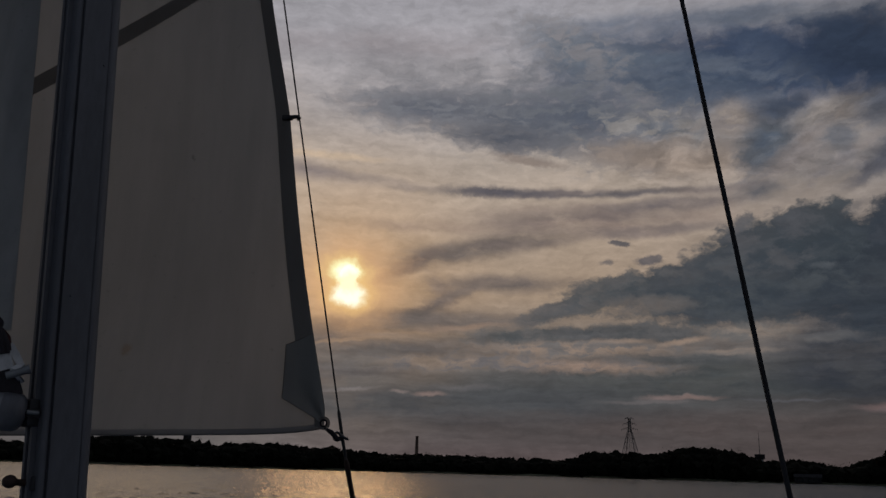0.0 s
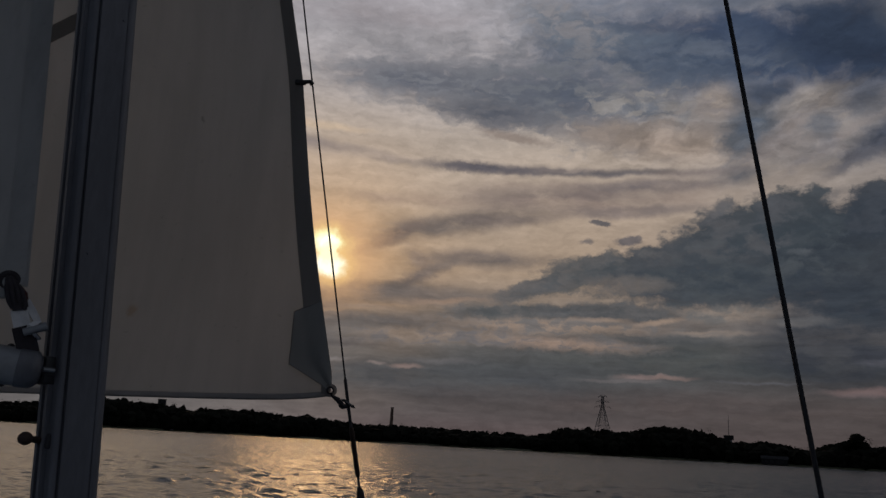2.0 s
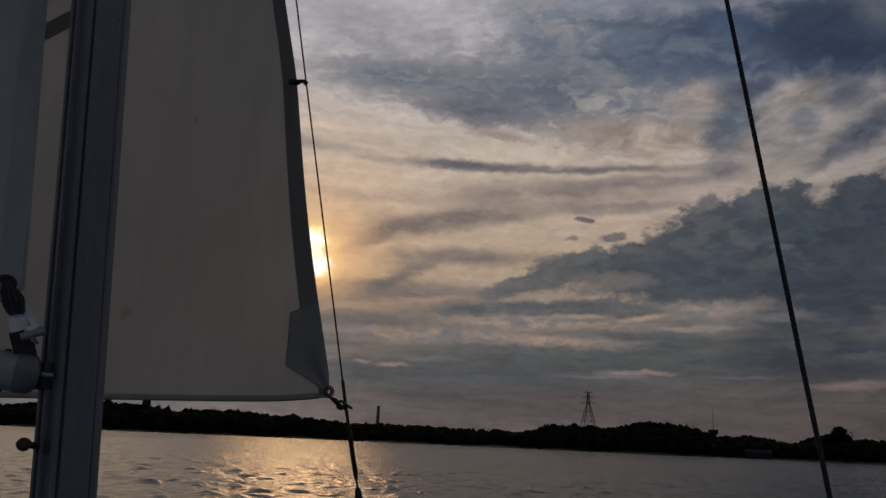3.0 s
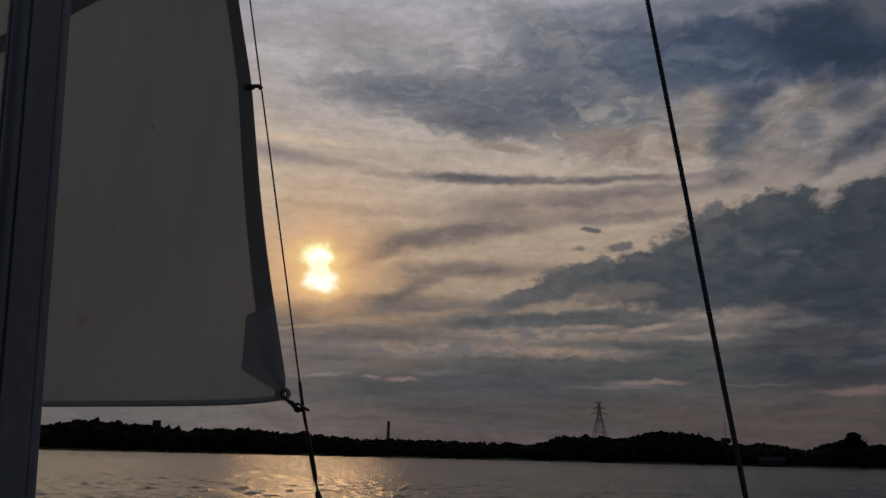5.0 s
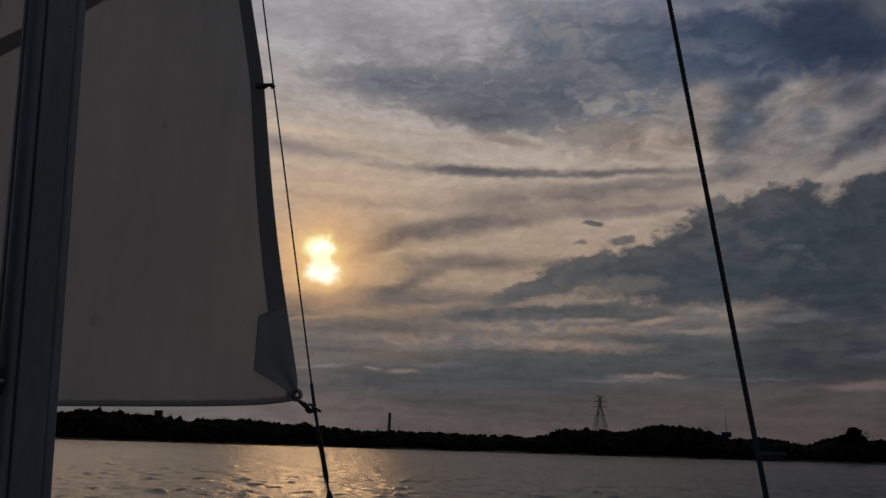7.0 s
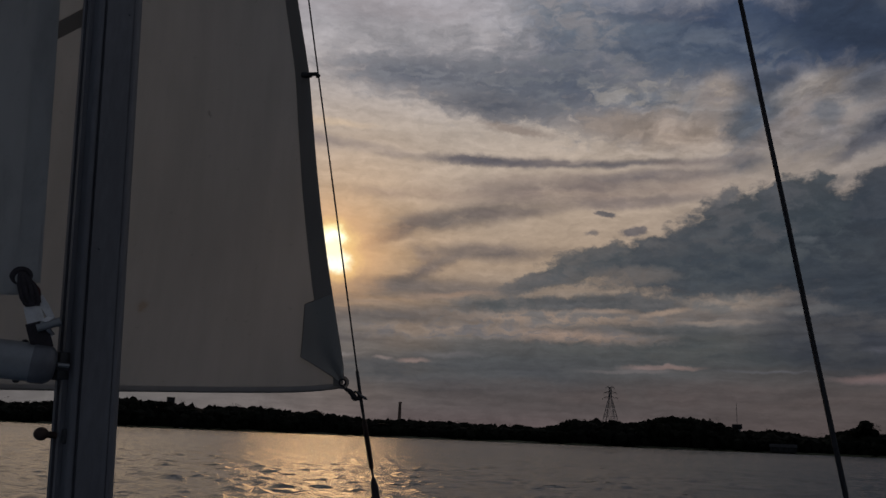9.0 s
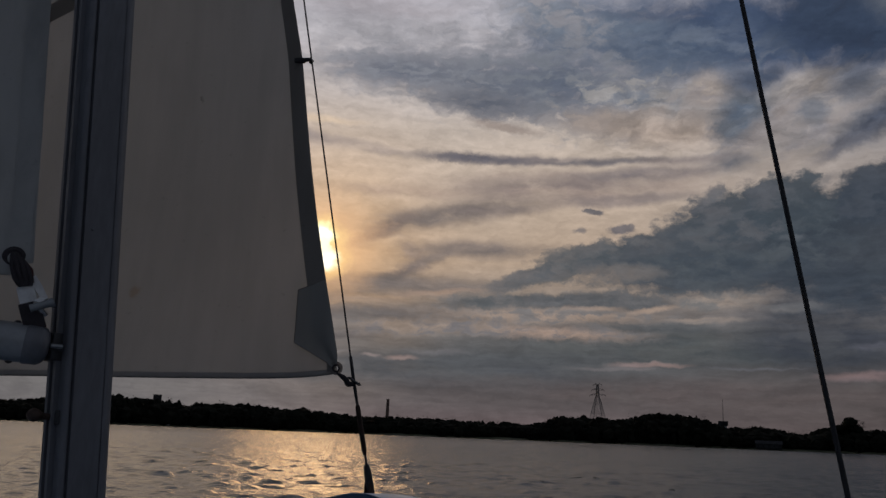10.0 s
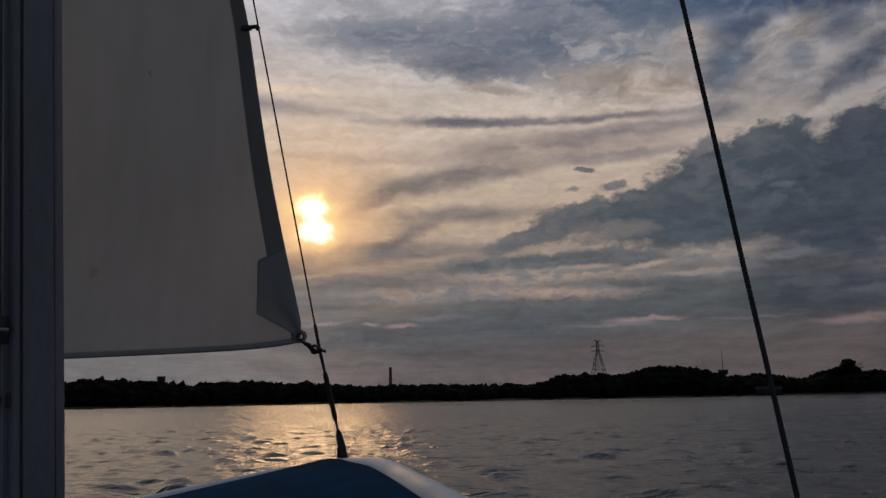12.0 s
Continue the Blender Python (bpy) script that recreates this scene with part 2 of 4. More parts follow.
def added_left_veil(cloud):
    """Warm veil left of the sun, mostly unseen behind the jib, added to brighten the water."""
    cloud(-19.2, 3.5, 11.7, 5.56, -2, (116, 107, 104), (122, 112, 108), 0.8, 0.4, "s", 0.75)
    # these two lie wholly behind the sail, added as fill light for the left water
    cloud(-26.4, 17.8, 11.38, 10.8, -2, (206, 181, 153), (192, 172, 151), 0.5, 0.4, "w", 0.9)
    cloud(-25.9, 8.9, 8.33, 4.0, -2, (190, 165, 140), (178, 158, 138), 0.5, 0.4, "w", 0.9)


def open_horizon(cloud):
    """Lighter haze low down beyond the left end of the woods."""
    cloud(-25.0, 2.2, 10.5, 2.6, 0, (104, 101, 100), (97, 94, 94), 0.95, 0.3, "w", 0.9)

def build_sky():
    world = bpy.data.worlds.new("sky")
    scene.world = world
    world.use_nodes = True
    N = Nodes(world.node_tree)
    way = N.add("ShaderNodeTexCoord").outputs["Generated"]
    x, y, z = N.add("ShaderNodeSeparateXYZ", {0: way}).outputs
    az = N.math("MULTIPLY", N.math("ARCTAN2", x, y), 57.29578)
    el = N.math("MULTIPLY", N.math("ARCSINE", z), 57.29578)
    flat = N.add("ShaderNodeCombineXYZ", {0: az, 1: el, 2: 0.0}).outputs[0]
    # slow bending of all shapes
    bend = N.vec("SUBTRACT", N.noise(flat, 0.11, 2.0, colour=True), (0.5, 0.5, 0.5))
    bend2 = N.vec("SUBTRACT", N.noise(flat, 0.55, 4.0, 0.6, colour=True), (0.5, 0.5, 0.5))
    pos = N.vec("ADD", flat, N.vec("ADD", N.vec("MULTIPLY", bend, (0.9, 0.45, 0)), N.vec("MULTIPLY", bend2, (1.3, 0.7, 0))))
    fine = N.vec("SUBTRACT", N.noise(flat, 1.9, 4.0, 0.65, colour=True), (0.5, 0.5, 0.5))
    smooth_pos = pos
    pos = N.vec("ADD", pos, N.vec("MULTIPLY", fine, (0.8, 0.45, 0)))
    heaped = N.noise(N.vec("MULTIPLY", pos, (0.8, 1.3, 1)), 0.62, 8.0, 0.62)
    wispy = N.noise(N.add("ShaderNodeMapping", {0: pos, "Rotation": (0, 0, radians(-20)), "Scale": (0.6, 1.25, 1)}).outputs[0],
                    0.40, 8.0, 0.58, 0.9)
    streaky = N.noise(N.vec("MULTIPLY", smooth_pos, (0.22, 1.5, 1)), 0.45, 8.0, 0.60, 0.4)
    rippled = N.noise(N.add("ShaderNodeMapping", {0: pos, "Rotation": (0, 0, radians(12)), "Scale": (0.62, 1.5, 1)}).outputs[0], 0.85, 7.0, 0.56, 0.6)
    mottle = N.noise(N.vec("MULTIPLY", pos, (0.6, 1.5, 1)), 1.5, 6.0, 0.62)
    patchy = N.span(N.noise(N.vec("MULTIPLY", smooth_pos, (0.5, 1.1, 1)), 0.42, 6.0, 0.6), 0.36, 0.56, 0.62, 1.0)
    curls = N.noise(N.add("ShaderNodeMapping", {0: pos, "Rotation": (0, 0, radians(-38)), "Scale": (0.45, 1.0, 1)}).outputs[0],
                    0.5, 6.0, 0.55, 1.4)
    threads = N.noise(N.vec("MULTIPLY", smooth_pos, (0.16, 2.2, 1)), 0.8, 6.0, 0.62, 0.3)
    tex = {"w": wispy, "c": heaped, "s": streaky, "r": rippled}

    # plain veil: colour by elevation
    stops = [(-6, (80, 71, 73)), (0.5, (92, 80, 80)), (3.0, (83, 79, 79)), (5.5, (76, 78, 80)), (9.0, (108, 101, 97)),
             (12.5, (160, 140, 121)), (17.5, (178, 160, 143)), (22.0, (177, 164, 153)), (25.5, (167, 160, 159)), (30, (164, 161, 166)),
             (45, (128, 132, 142)), (90, (118, 126, 140))]
    veil = N.ramp(N.span(el, -10, 90, smooth=False), [((e + 10) / 100, srgb(*c)) for e, c in stops])
    # away from the sun the sky is duller and bluer
    a, e = radians(SUN_AZ), radians(SUN_EL)
    to_sun = (math.sin(a) * math.cos(e), math.cos(a) * math.cos(e), math.sin(e))
    near = N.add("ShaderNodeVectorMath", {0: way, 1: to_sun}, operation="DOT_PRODUCT").outputs["Value"]
    off = N.math("MULTIPLY", N.math("ARCCOSINE", near), 57.29578)
    clear = N.add("ShaderNodeTexSky")
    clear.sky_type, clear.sun_disc, clear.altitude = "NISHITA", False, 50.0
    clear.sun_elevation, clear.sun_rotation = e, a
    dull = N.blend(0.12, srgb(60, 65, 76), N.scaled(clear.outputs[0], 0.05))
    sky = N.blend(N.span(off, 34, 92), veil, dull)
    sky = N.blend(N.math("MULTIPLY", N.span(az, 6, 34, 0, 0.6), N.span(el, 5, 14)), sky, srgb(100, 103, 111))
    sky = N.blend(N.math("MULTIPLY", N.span(az, 4, 30, 0, 0.7), N.span(el, 8, 3)), sky, srgb(72, 65, 64))
    # fine unevenness of the veil
    grain = N.math("ADD", N.math("MULTIPLY", streaky, 0.55), N.math("MULTIPLY", wispy, 0.45))
    sky = N.scaled(sky, N.span(grain, 0.3, 0.7, 0.74, 1.26, smooth=False))
    # warm glow round the sun
    glow = N.math("POWER", N.span(off, 13, 0, smooth=False), 1.9)
    sky = N.blend(N.math("MULTIPLY", glow, 0.7), sky, srgb(216, 172, 124))

    def cloud(ca, ce, ra, re, slant, c1, c2, soft, rag, kind, cover):
        nonlocal sky
        after = N.add("ShaderNodeVectorMath", {0: sky, 1: (1e-7, 1e-7, 1e-7), 2: smooth_pos if kind == "s" else pos},
                      operation="MULTIPLY_ADD").outputs[0]          # layer upon layer, in this order
        local = N.add("ShaderNodeMapping", {0: after, "Location": (ca, ce, 0), "Rotation": (0, 0, radians(slant)), "Scale": (ra, re, 1)},
                      vector_type="TEXTURE").outputs[0]
        d = N.add("ShaderNodeVectorMath", {0: local}, operation="LENGTH").outputs["Value"]
        d = N.math("MULTIPLY_ADD", N.math("SUBTRACT", tex[kind], 0.5), -2 * rag, d)
        mask = N.span(d, 1 + soft, 1 - soft, 0.0, cover)
        if kind == "s":
            mask = N.math("MULTIPLY", mask, patchy)          # streaks thin out along their length
        grade = N.span(N.math("MULTIPLY_ADD", mask, 1e-7, tex[kind]), 0.38, 0.62)
        sky = N.blend(mask, sky, N.blend(grade, srgb(*c1), srgb(*c2)))

    for formation in (added_left_veil, blue_gap, rippled_bank, pale_wisps, long_dark_line, mauve_bands, sun_streaks, band_below_sun, heaped_bank, heap_details, low_slate, low_breaks, last_light, open_horizon):
        formation(cloud)

    # curling threads among the wisps, and fine level threads low down
    high = N.math("MULTIPLY", N.math("MULTIPLY", N.span(el, 18.5, 20.5), N.span(el, 26.5, 24)), N.span(az, 8, 14))
    sky = N.scaled(sky, N.math("MULTIPLY_ADD", N.math("MULTIPLY", N.span(curls, 0.32, 0.68, -0.26, 0.26, smooth=False), high), 1.0, 1.0))
    sky = N.scaled(sky, N.math("MULTIPLY_ADD", N.math("MULTIPLY", N.span(threads, 0.32, 0.68, -0.13, 0.13, smooth=False), N.span(el, 14, 9.5)), 1.0, 1.0))
    # a fine mottle all over
    sky = N.scaled(sky, N.span(mottle, 0.3, 0.7, 0.90, 1.10, smooth=False))
    # the sun behind thin cloud: two bright gaps
    rip = N.vec("ADD", N.vec("ADD", flat, (-0.2, 0.28, 0)), N.vec("ADD", N.vec("MULTIPLY", bend2, (1.5, 1.2, 0)), N.vec("MULTIPLY", fine, (0.7, 0.5, 0))))
    for (ca, ce, ra, re, soft, colour, power, cover) in [
            (-9.2, 13.2, 3.0, 2.6, 0.98, (236, 184, 132), 1.0, 0.75),
            (-9.4, 14.15, 1.5, 1.0, 0.7, (250, 212, 140), 1.0, 0.9), (-8.95, 12.4, 1.6, 1.1, 0.7, (250, 206, 134), 1.0, 0.95),
            (-9.45, 14.15, 1.12, 0.72, 0.45, (244, 240, 184), 1.2, 1.0), (-9.0, 12.4, 1.2, 0.8, 0.4, (255, 244, 208), 1.1, 1.0),
            (-9.35, 14.0, 0.75, 0.5, 0.5, (255, 250, 226), 1.4, 1.0), (-9.05, 12.4, 0.85, 0.6, 0.4, (255, 248, 224), 1.3, 1.0),
            (-9.25, 13.25, 0.62, 0.75, 0.5, (252, 240, 196), 1.3, 1.0)]:
        local = N.add("ShaderNodeMapping", {0: N.add("ShaderNodeVectorMath", {0: sky, 1: (1e-7, 1e-7, 1e-7), 2: rip}, operation="MULTIPLY_ADD").outputs[0],
                                                "Location": (ca, ce, 0), "Scale": (ra, re, 1)}, vector_type="TEXTURE").outputs[0]
        d = N.add("ShaderNodeVectorMath", {0: local}, operation="LENGTH").outputs["Value"]
        c = tuple(v * power for v in srgb(*colour))
        sky = N.blend(N.span(d, 1 + soft, 1 - soft, 0.0, cover), sky, c)
    back = N.add("ShaderNodeBackground", {0: sky, 1: 1.0})
    out = N.add("ShaderNodeOutputWorld")
    N.tree.links.new(back.outputs[0], out.inputs[0])


build_sky()
sun = new("sun", bpy.data.lights.new("sun", "SUN"))
sun.data.energy, sun.data.angle, sun.data.color = 0.06, radians(10.0), (1.0, 0.58, 0.26)
sun.matrix_world = look((0, 0, 50), (-50 * math.sin(radians(SUN_AZ)), -50 * math.cos(radians(SUN_AZ)),
                                     50 - 50 * math.tan(radians(SUN_EL))))


# ---------------------------------------------------------------- materials
def material(name, base, rough=0.6, metal=0.0, vary=0.25, scale=8.0, fine=120.0, bump=0.15, bump_depth=0.002, tint=None, coat=0.0,
             stretch=(1, 1, 1), spec=0.5):
    """A surface with blotches at one scale and grain at another."""
    m = bpy.data.materials.new(name)
    m.use_nodes = True
    N = Nodes(m.node_tree)
    at = N.vec("MULTIPLY", N.add("ShaderNodeTexCoord").outputs["Object"], stretch)
    blot, grain = N.noise(at, scale, 4.0), N.noise(at, fine, 3.0)
    f = N.math("ADD", N.math("MULTIPLY", blot, 0.7), N.math("MULTIPLY", grain, 0.3))
    dark, light = tuple(c * (1 - vary) for c in base), tuple(min(1, c * (1 + vary)) for c in (tint or base))
    col = N.blend(N.span(f, 0.35, 0.65), dark, light)
    r = N.span(blot, 0.3, 0.7, max(0.02, rough - 0.1), min(1, rough + 0.1))
    b = N.add("ShaderNodeBump", {"Strength": bump, "Distance": bump_depth, "Height": grain}).outputs[0]
    s = N.add("ShaderNodeBsdfPrincipled", {"Base Color": col, "Roughness": r, "Metallic": metal, "Normal": b, "Coat Weight": coat,
                                           "Specular IOR Level": spec})
    N.tree.links.new(s.outputs[0], N.add("ShaderNodeOutputMaterial").inputs[0])
    return m


def sail_cloth(name, base, pass_through, stains=(), blotch=0.0, crumple=0.25):
    """Woven sailcloth that lets light through, with blotches, weave and round stains."""
    m = bpy.data.materials.new(name)
    m.use_nodes = True
    N = Nodes(m.node_tree)
    at = N.add("ShaderNodeTexCoord").outputs["Object"]
    blot, streak = N.noise(at, 2.2, 4.0), N.noise(N.vec("MULTIPLY", at, (9, 9, 1.2)), 2.0, 4.0)
    col = N.blend(N.span(N.math("MULTIPLY_ADD", streak, 0.5, N.math("MULTIPLY", blot, 0.5)), 0.30, 0.72),
                  tuple(c * 0.9 for c in base), tuple(min(1, c * 1.08) for c in base))
    if blotch:
        # dark mottle paints in the weaker light coming through overlapping cloth
        overlap_shade = N.noise(N.vec("MULTIPLY", at, (3.2, 3.2, 1.3)), 2.4, 6.0, 0.62, 0.8)
        col = N.blend(N.span(overlap_shade, 0.42, 0.66, 0.0, blotch), col, tuple(c * 0.62 for c in base))
    speck = N.noise(at, 60.0, 2.0)
    col = N.blend(N.span(speck, 0.66, 0.78, 0, 0.3), col, tuple(c * 0.6 for c in base))
    for (sx, sy, sz, r, tone) in stains:
        gap = N.add("ShaderNodeVectorMath", {0: N.vec("MULTIPLY", N.vec("ADD", at, N.scaled(N.noise(at, 60.0, 4.0, colour=True), 0.03)), (1, 0, 1)),
                                             1: (sx + 0.015, 0, sz + 0.015)}, operation="DISTANCE").outputs["Value"]
        col = N.blend(N.span(gap, r * 1.2, r * 0.2, 0, 0.4), col, tone)
    weave = N.math("ADD", N.add("ShaderNodeTexWave", {0: at, "Scale": 180.0, "Distortion": 1.0}, bands_direction="X").outputs["Fac"],
                   N.add("ShaderNodeTexWave", {0: at, "Scale": 180.0, "Distortion": 1.0}, bands_direction="Z").outputs["Fac"])
    crease = N.noise(N.vec("MULTIPLY", at, (1, 1, 0.35)), 5.0, 4.0)
    b = N.add("ShaderNodeBump", {"Strength": crumple, "Distance": 0.02, "Height": crease,
                                 "Normal": N.add("ShaderNodeBump", {"Strength": 0.1, "Distance": 0.001, "Height": weave}).outputs[0]}).outputs[0]
    front = N.add("ShaderNodeBsdfDiffuse", {0: col, "Normal": b}).outputs[0]
    rear = N.add("ShaderNodeBsdfTranslucent", {0: col, "Normal": b}).outputs[0]
    ahead = N.add("ShaderNodeBsdfRefraction", {0: col, "Roughness": 0.85, "IOR": 1.35, "Normal": b}).outputs[0]
    rear = N.add("ShaderNodeMixShader", {0: 0.14, 1: rear, 2: ahead}).outputs[0]
    s = N.add("ShaderNodeMixShader", {0: pass_through, 1: front, 2: rear}).outputs[0]
    N.tree.links.new(s, N.add("ShaderNodeOutputMaterial").inputs[0])
    return m


def water_surface():
    m = bpy.data.materials.new("lake_water")
    m.use_nodes = True
    N = Nodes(m.node_tree)
    at = N.add("ShaderNodeTexCoord").outputs["Object"]
    a = N.noise(N.vec("MULTIPLY", at, (0.7, 1.2, 1)), 1.9, 4.0, 0.55)
    c = N.noise(N.vec("MULTIPLY", at, (0.75, 1.3, 1)), 6.0, 3.0, 0.55)
    far = N.noise(N.vec("MULTIPLY", at, (0.05, 0.16, 1)), 1.0, 3.0, 0.6)
    peak = N.span(N.noise(N.vec("MULTIPLY", at, (0.85, 1.25, 1)), 1.5, 2.0, 0.5), 0.60, 0.74, 0, 1)
    b = N.add("ShaderNodeBump", {"Strength": 1.0, "Distance": 0.062, "Height": a}).outputs[0]
    b = N.add("ShaderNodeBump", {"Strength": 1.0, "Distance": 0.05, "Height": peak, "Normal": b}).outputs[0]
    b = N.add("ShaderNodeBump", {"Strength": 0.8, "Distance": 0.040, "Height": c, "Normal": b}).outputs[0]
    col = N.blend(far, (0.026, 0.025, 0.021), (0.036, 0.034, 0.029))
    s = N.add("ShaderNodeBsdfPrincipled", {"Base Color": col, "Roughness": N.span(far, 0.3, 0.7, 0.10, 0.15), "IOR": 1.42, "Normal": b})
    N.tree.links.new(s.outputs[0], N.add("ShaderNodeOutputMaterial").inputs[0])
    return m


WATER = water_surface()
SAIL_JIB = sail_cloth("jib_cloth", (0.465, 0.468, 0.462), 0.34,
                      [(-0.895, 1.9, 1.284, 0.019, (0.34, 0.20, 0.07)), (-0.785, 1.9, 1.825, 0.007, (0.1, 0.09, 0.08))])
SAIL_TAPE = sail_cloth("sail_tape", (0.28, 0.265, 0.25), 0.22)
SAIL_HEM = sail_cloth("sail_hem", (0.42, 0.40, 0.385), 0.28)
SAIL_MAIN = sail_cloth("main_cloth", (0.45, 0.45, 0.44), 0.16, blotch=0.5, crumple=0.8)
SAIL_PATCH = sail_cloth("sail_patch", (0.40, 0.395, 0.375), 0.32)
ALLOY = material("weathered_alloy", (0.155, 0.16, 0.178), 0.55, 0.15, 0.2, 5.0, 90.0, 0.2, 0.001, stretch=(1, 1, 0.25))
ALLOY_BOOM = material("boom_alloy", (0.26, 0.272, 0.285), 0.42, 0.45, 0.15, 6.0, 80.0, 0.15, 0.001)
STEEL = material("stainless_steel", (0.55, 0.55, 0.56), 0.25, 0.9, 0.15, 30.0, 300.0, 0.05, 0.0005)
WIRE = material("wire_rope", (0.03, 0.031, 0.035), 0.75, 0.0, 0.3, 40.0, 300.0, 0.1, 0.0005)
BLACK = material("black_plastic", (0.03, 0.03, 0.033), 0.55, 0.0, 0.3, 30.0, 200.0, 0.2, 0.001)
WEB_DARK = material("dark_webbing", (0.035, 0.03, 0.035), 0.9, 0.0, 0.3, 60.0, 400.0, 0.4, 0.001)
WEB_RED = material("dark_red_cord", (0.05, 0.018, 0.018), 0.9, 0.0, 0.3, 60.0, 400.0, 0.4, 0.001)
WEB_WHITE = material("white_webbing", (0.62, 0.62, 0.62), 0.85, 0.0, 0.12, 60.0, 400.0, 0.4, 0.001)
DARK_STEEL = material("tarnished_steel", (0.09, 0.085, 0.085), 0.5, 0.5, 0.3, 40.0, 300.0, 0.2, 0.001)
BRONZE = material("tarnished_bronze", (0.055, 0.034, 0.026), 0.6, 0.4, 0.35, 40.0, 300.0, 0.2, 0.001)
DECK_BLUE = material("blue_deck_paint", (0.006, 0.046, 0.105), 1.0, 0.0, 0.25, 7.0, 160.0, 0.5, 0.002, spec=0.01)
GELCOAT = material("white_gelcoat", (0.62, 0.70, 0.78), 0.55, 0.0, 0.08, 6.0, 90.0, 0.08, 0.001)
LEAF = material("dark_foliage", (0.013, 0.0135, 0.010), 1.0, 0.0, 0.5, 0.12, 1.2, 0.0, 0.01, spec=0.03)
BARK = material("bark", (0.09, 0.07, 0.05), 0.9, 0.0, 0.3, 1.0, 8.0, 0.3, 0.05)
EARTH = material("shore_grass_and_earth", (0.07, 0.075, 0.04), 0.95, 0.0, 0.4, 0.05, 1.0, 0.3, 0.1)
TOWER_STEEL = material("galvanised_steel", (0.11, 0.11, 0.115), 0.6, 0.5, 0.2, 0.5, 6.0, 0.1, 0.01)
BRICK = material("sooty_brick", (0.16, 0.11, 0.09), 0.9, 0.0, 0.3, 0.4, 5.0, 0.3, 0.02)
RENDER = material("pale_wall_render", (0.42, 0.41, 0.40), 0.85, 0.0, 0.12, 0.4, 5.0, 0.2, 0.01)
DARK_WALL = material("dark_cladding", (0.04, 0.04, 0.042), 0.9, 0.0, 0.3, 0.4, 5.0, 0.2, 0.01, spec=0.1)
ROOFING = material("grey_roofing", (0.035, 0.035, 0.038), 0.95, 0.0, 0.3, 0.5, 5.0, 0.2, 0.01, spec=0.1)
PANE = material("dark_window_pane", (0.02, 0.022, 0.026), 0.12, 0.0, 0.2, 1.0, 5.0, 0.0, 0.01)


# ---------------------------------------------------------------- mesh tools
class Shape:
    """Collects vertices and faces of one mesh."""

    def __init__(self):
        self.v, self.f = [], []

    def add(self, verts, faces):
        k = len(self.v)
        self.v += [tuple(p) for p in verts]
        self.f += [tuple(i + k for i in q) for q in faces]
        return self

    def grid(self, rows, closed=False, flip=False):
        n = len(rows[0])
        faces = []
        for i in range(len(rows) - 1):
            for j in range(n if closed else n - 1):
                q = (i * n + j, i * n + (j + 1) % n, (i + 1) * n + (j + 1) % n, (i + 1) * n + j)
                faces.append(q[::-1] if flip else q)
        return self.add([p for r in rows for p in r], faces)

    def tube(self, pts, radii, sides=12, caps=True):
        """A round tube along pts, with a radius at each."""
        pts = [Vector(p) for p in pts]
        radii = radii if isinstance(radii, (list, tuple)) else [radii] * len(pts)
        rows, u = [], None
        for i, p in enumerate(pts):
            t = (pts[min(i + 1, len(pts) - 1)] - pts[max(i - 1, 0)]).normalized()
            u = (t.orthogonal() if u is None else u - t * u.dot(t)).normalized()
            w = t.cross(u)
            rows.append([p + (u * math.cos(2 * math.pi * k / sides) + w * math.sin(2 * math.pi * k / sides)) * radii[i] for k in range(sides)])
        k = len(self.v)
        self.grid(rows, closed=True)
        if caps:
            self.f.append(tuple(range(k + sides - 1, k - 1, -1)))
            self.f.append(tuple(range(len(self.v) - sides, len(self.v))))
        return self

    def box(self, centre, size, m=None, bevel=0.0):
        bm = bmesh.new()
        bmesh.ops.create_cube(bm, size=1.0)
        bmesh.ops.scale(bm, vec=size, verts=bm.verts)
        if bevel:
            bmesh.ops.bevel(bm, geom=bm.edges[:] + bm.verts[:], offset=bevel, segments=2, affect="EDGES", profile=0.5)
        if m is not None:
            bmesh.ops.transform(bm, matrix=m, verts=bm.verts)
        bm.verts.index_update()
        c = Vector(centre)
        self.add([v.co + c for v in bm.verts], [[v.index for v in f.verts] for f in bm.faces])
        bm.free()
        return self

    def ball(self, centre, r, squash=(1, 1, 1), sub=2):
        bm = bmesh.new()
        bmesh.ops.create_icosphere(bm, subdivisions=sub, radius=r)
        bm.verts.index_update()
        c = Vector(centre)
        self.add([Vector((v.co.x * squash[0], v.co.y * squash[1], v.co.z * squash[2])) + c for v in bm.verts],
                 [[v.index for v in f.verts] for f in bm.faces])
        bm.free()
        return self

    def ring(self, centre, normal, big, small, n=20, sides=8):
        c, w = Vector(centre), Vector(normal).normalized()
        u = w.orthogonal().normalized()
        t = w.cross(u)
        rows = []
        for i in range(n + 1):
            a = 2 * math.pi * i / n
            out = u * math.cos(a) + t * math.sin(a)
            rows.append([c + out * (big + small * math.cos(b)) + w * small * math.sin(b)
                         for b in (2 * math.pi * k / sides for k in range(sides))])
        return self.grid(rows, closed=True)

    def mesh(self, name, mat, smooth=True):
        me = bpy.data.meshes.new(name)
        me.from_pydata(self.v, [], self.f)
        me.materials.append(mat)
        if smooth:
            me.polygons.foreach_set("use_smooth", [True] * len(me.polygons))
            me.set_sharp_from_angle(angle=radians(38))
        me.update()
        return me


def part(name, shape, mat, parent=None, label="", smooth=True):
    ob = new(name, shape.mesh(name, mat, smooth))
    if parent is not None:
        ob.parent = parent
    return tagged(ob, label)


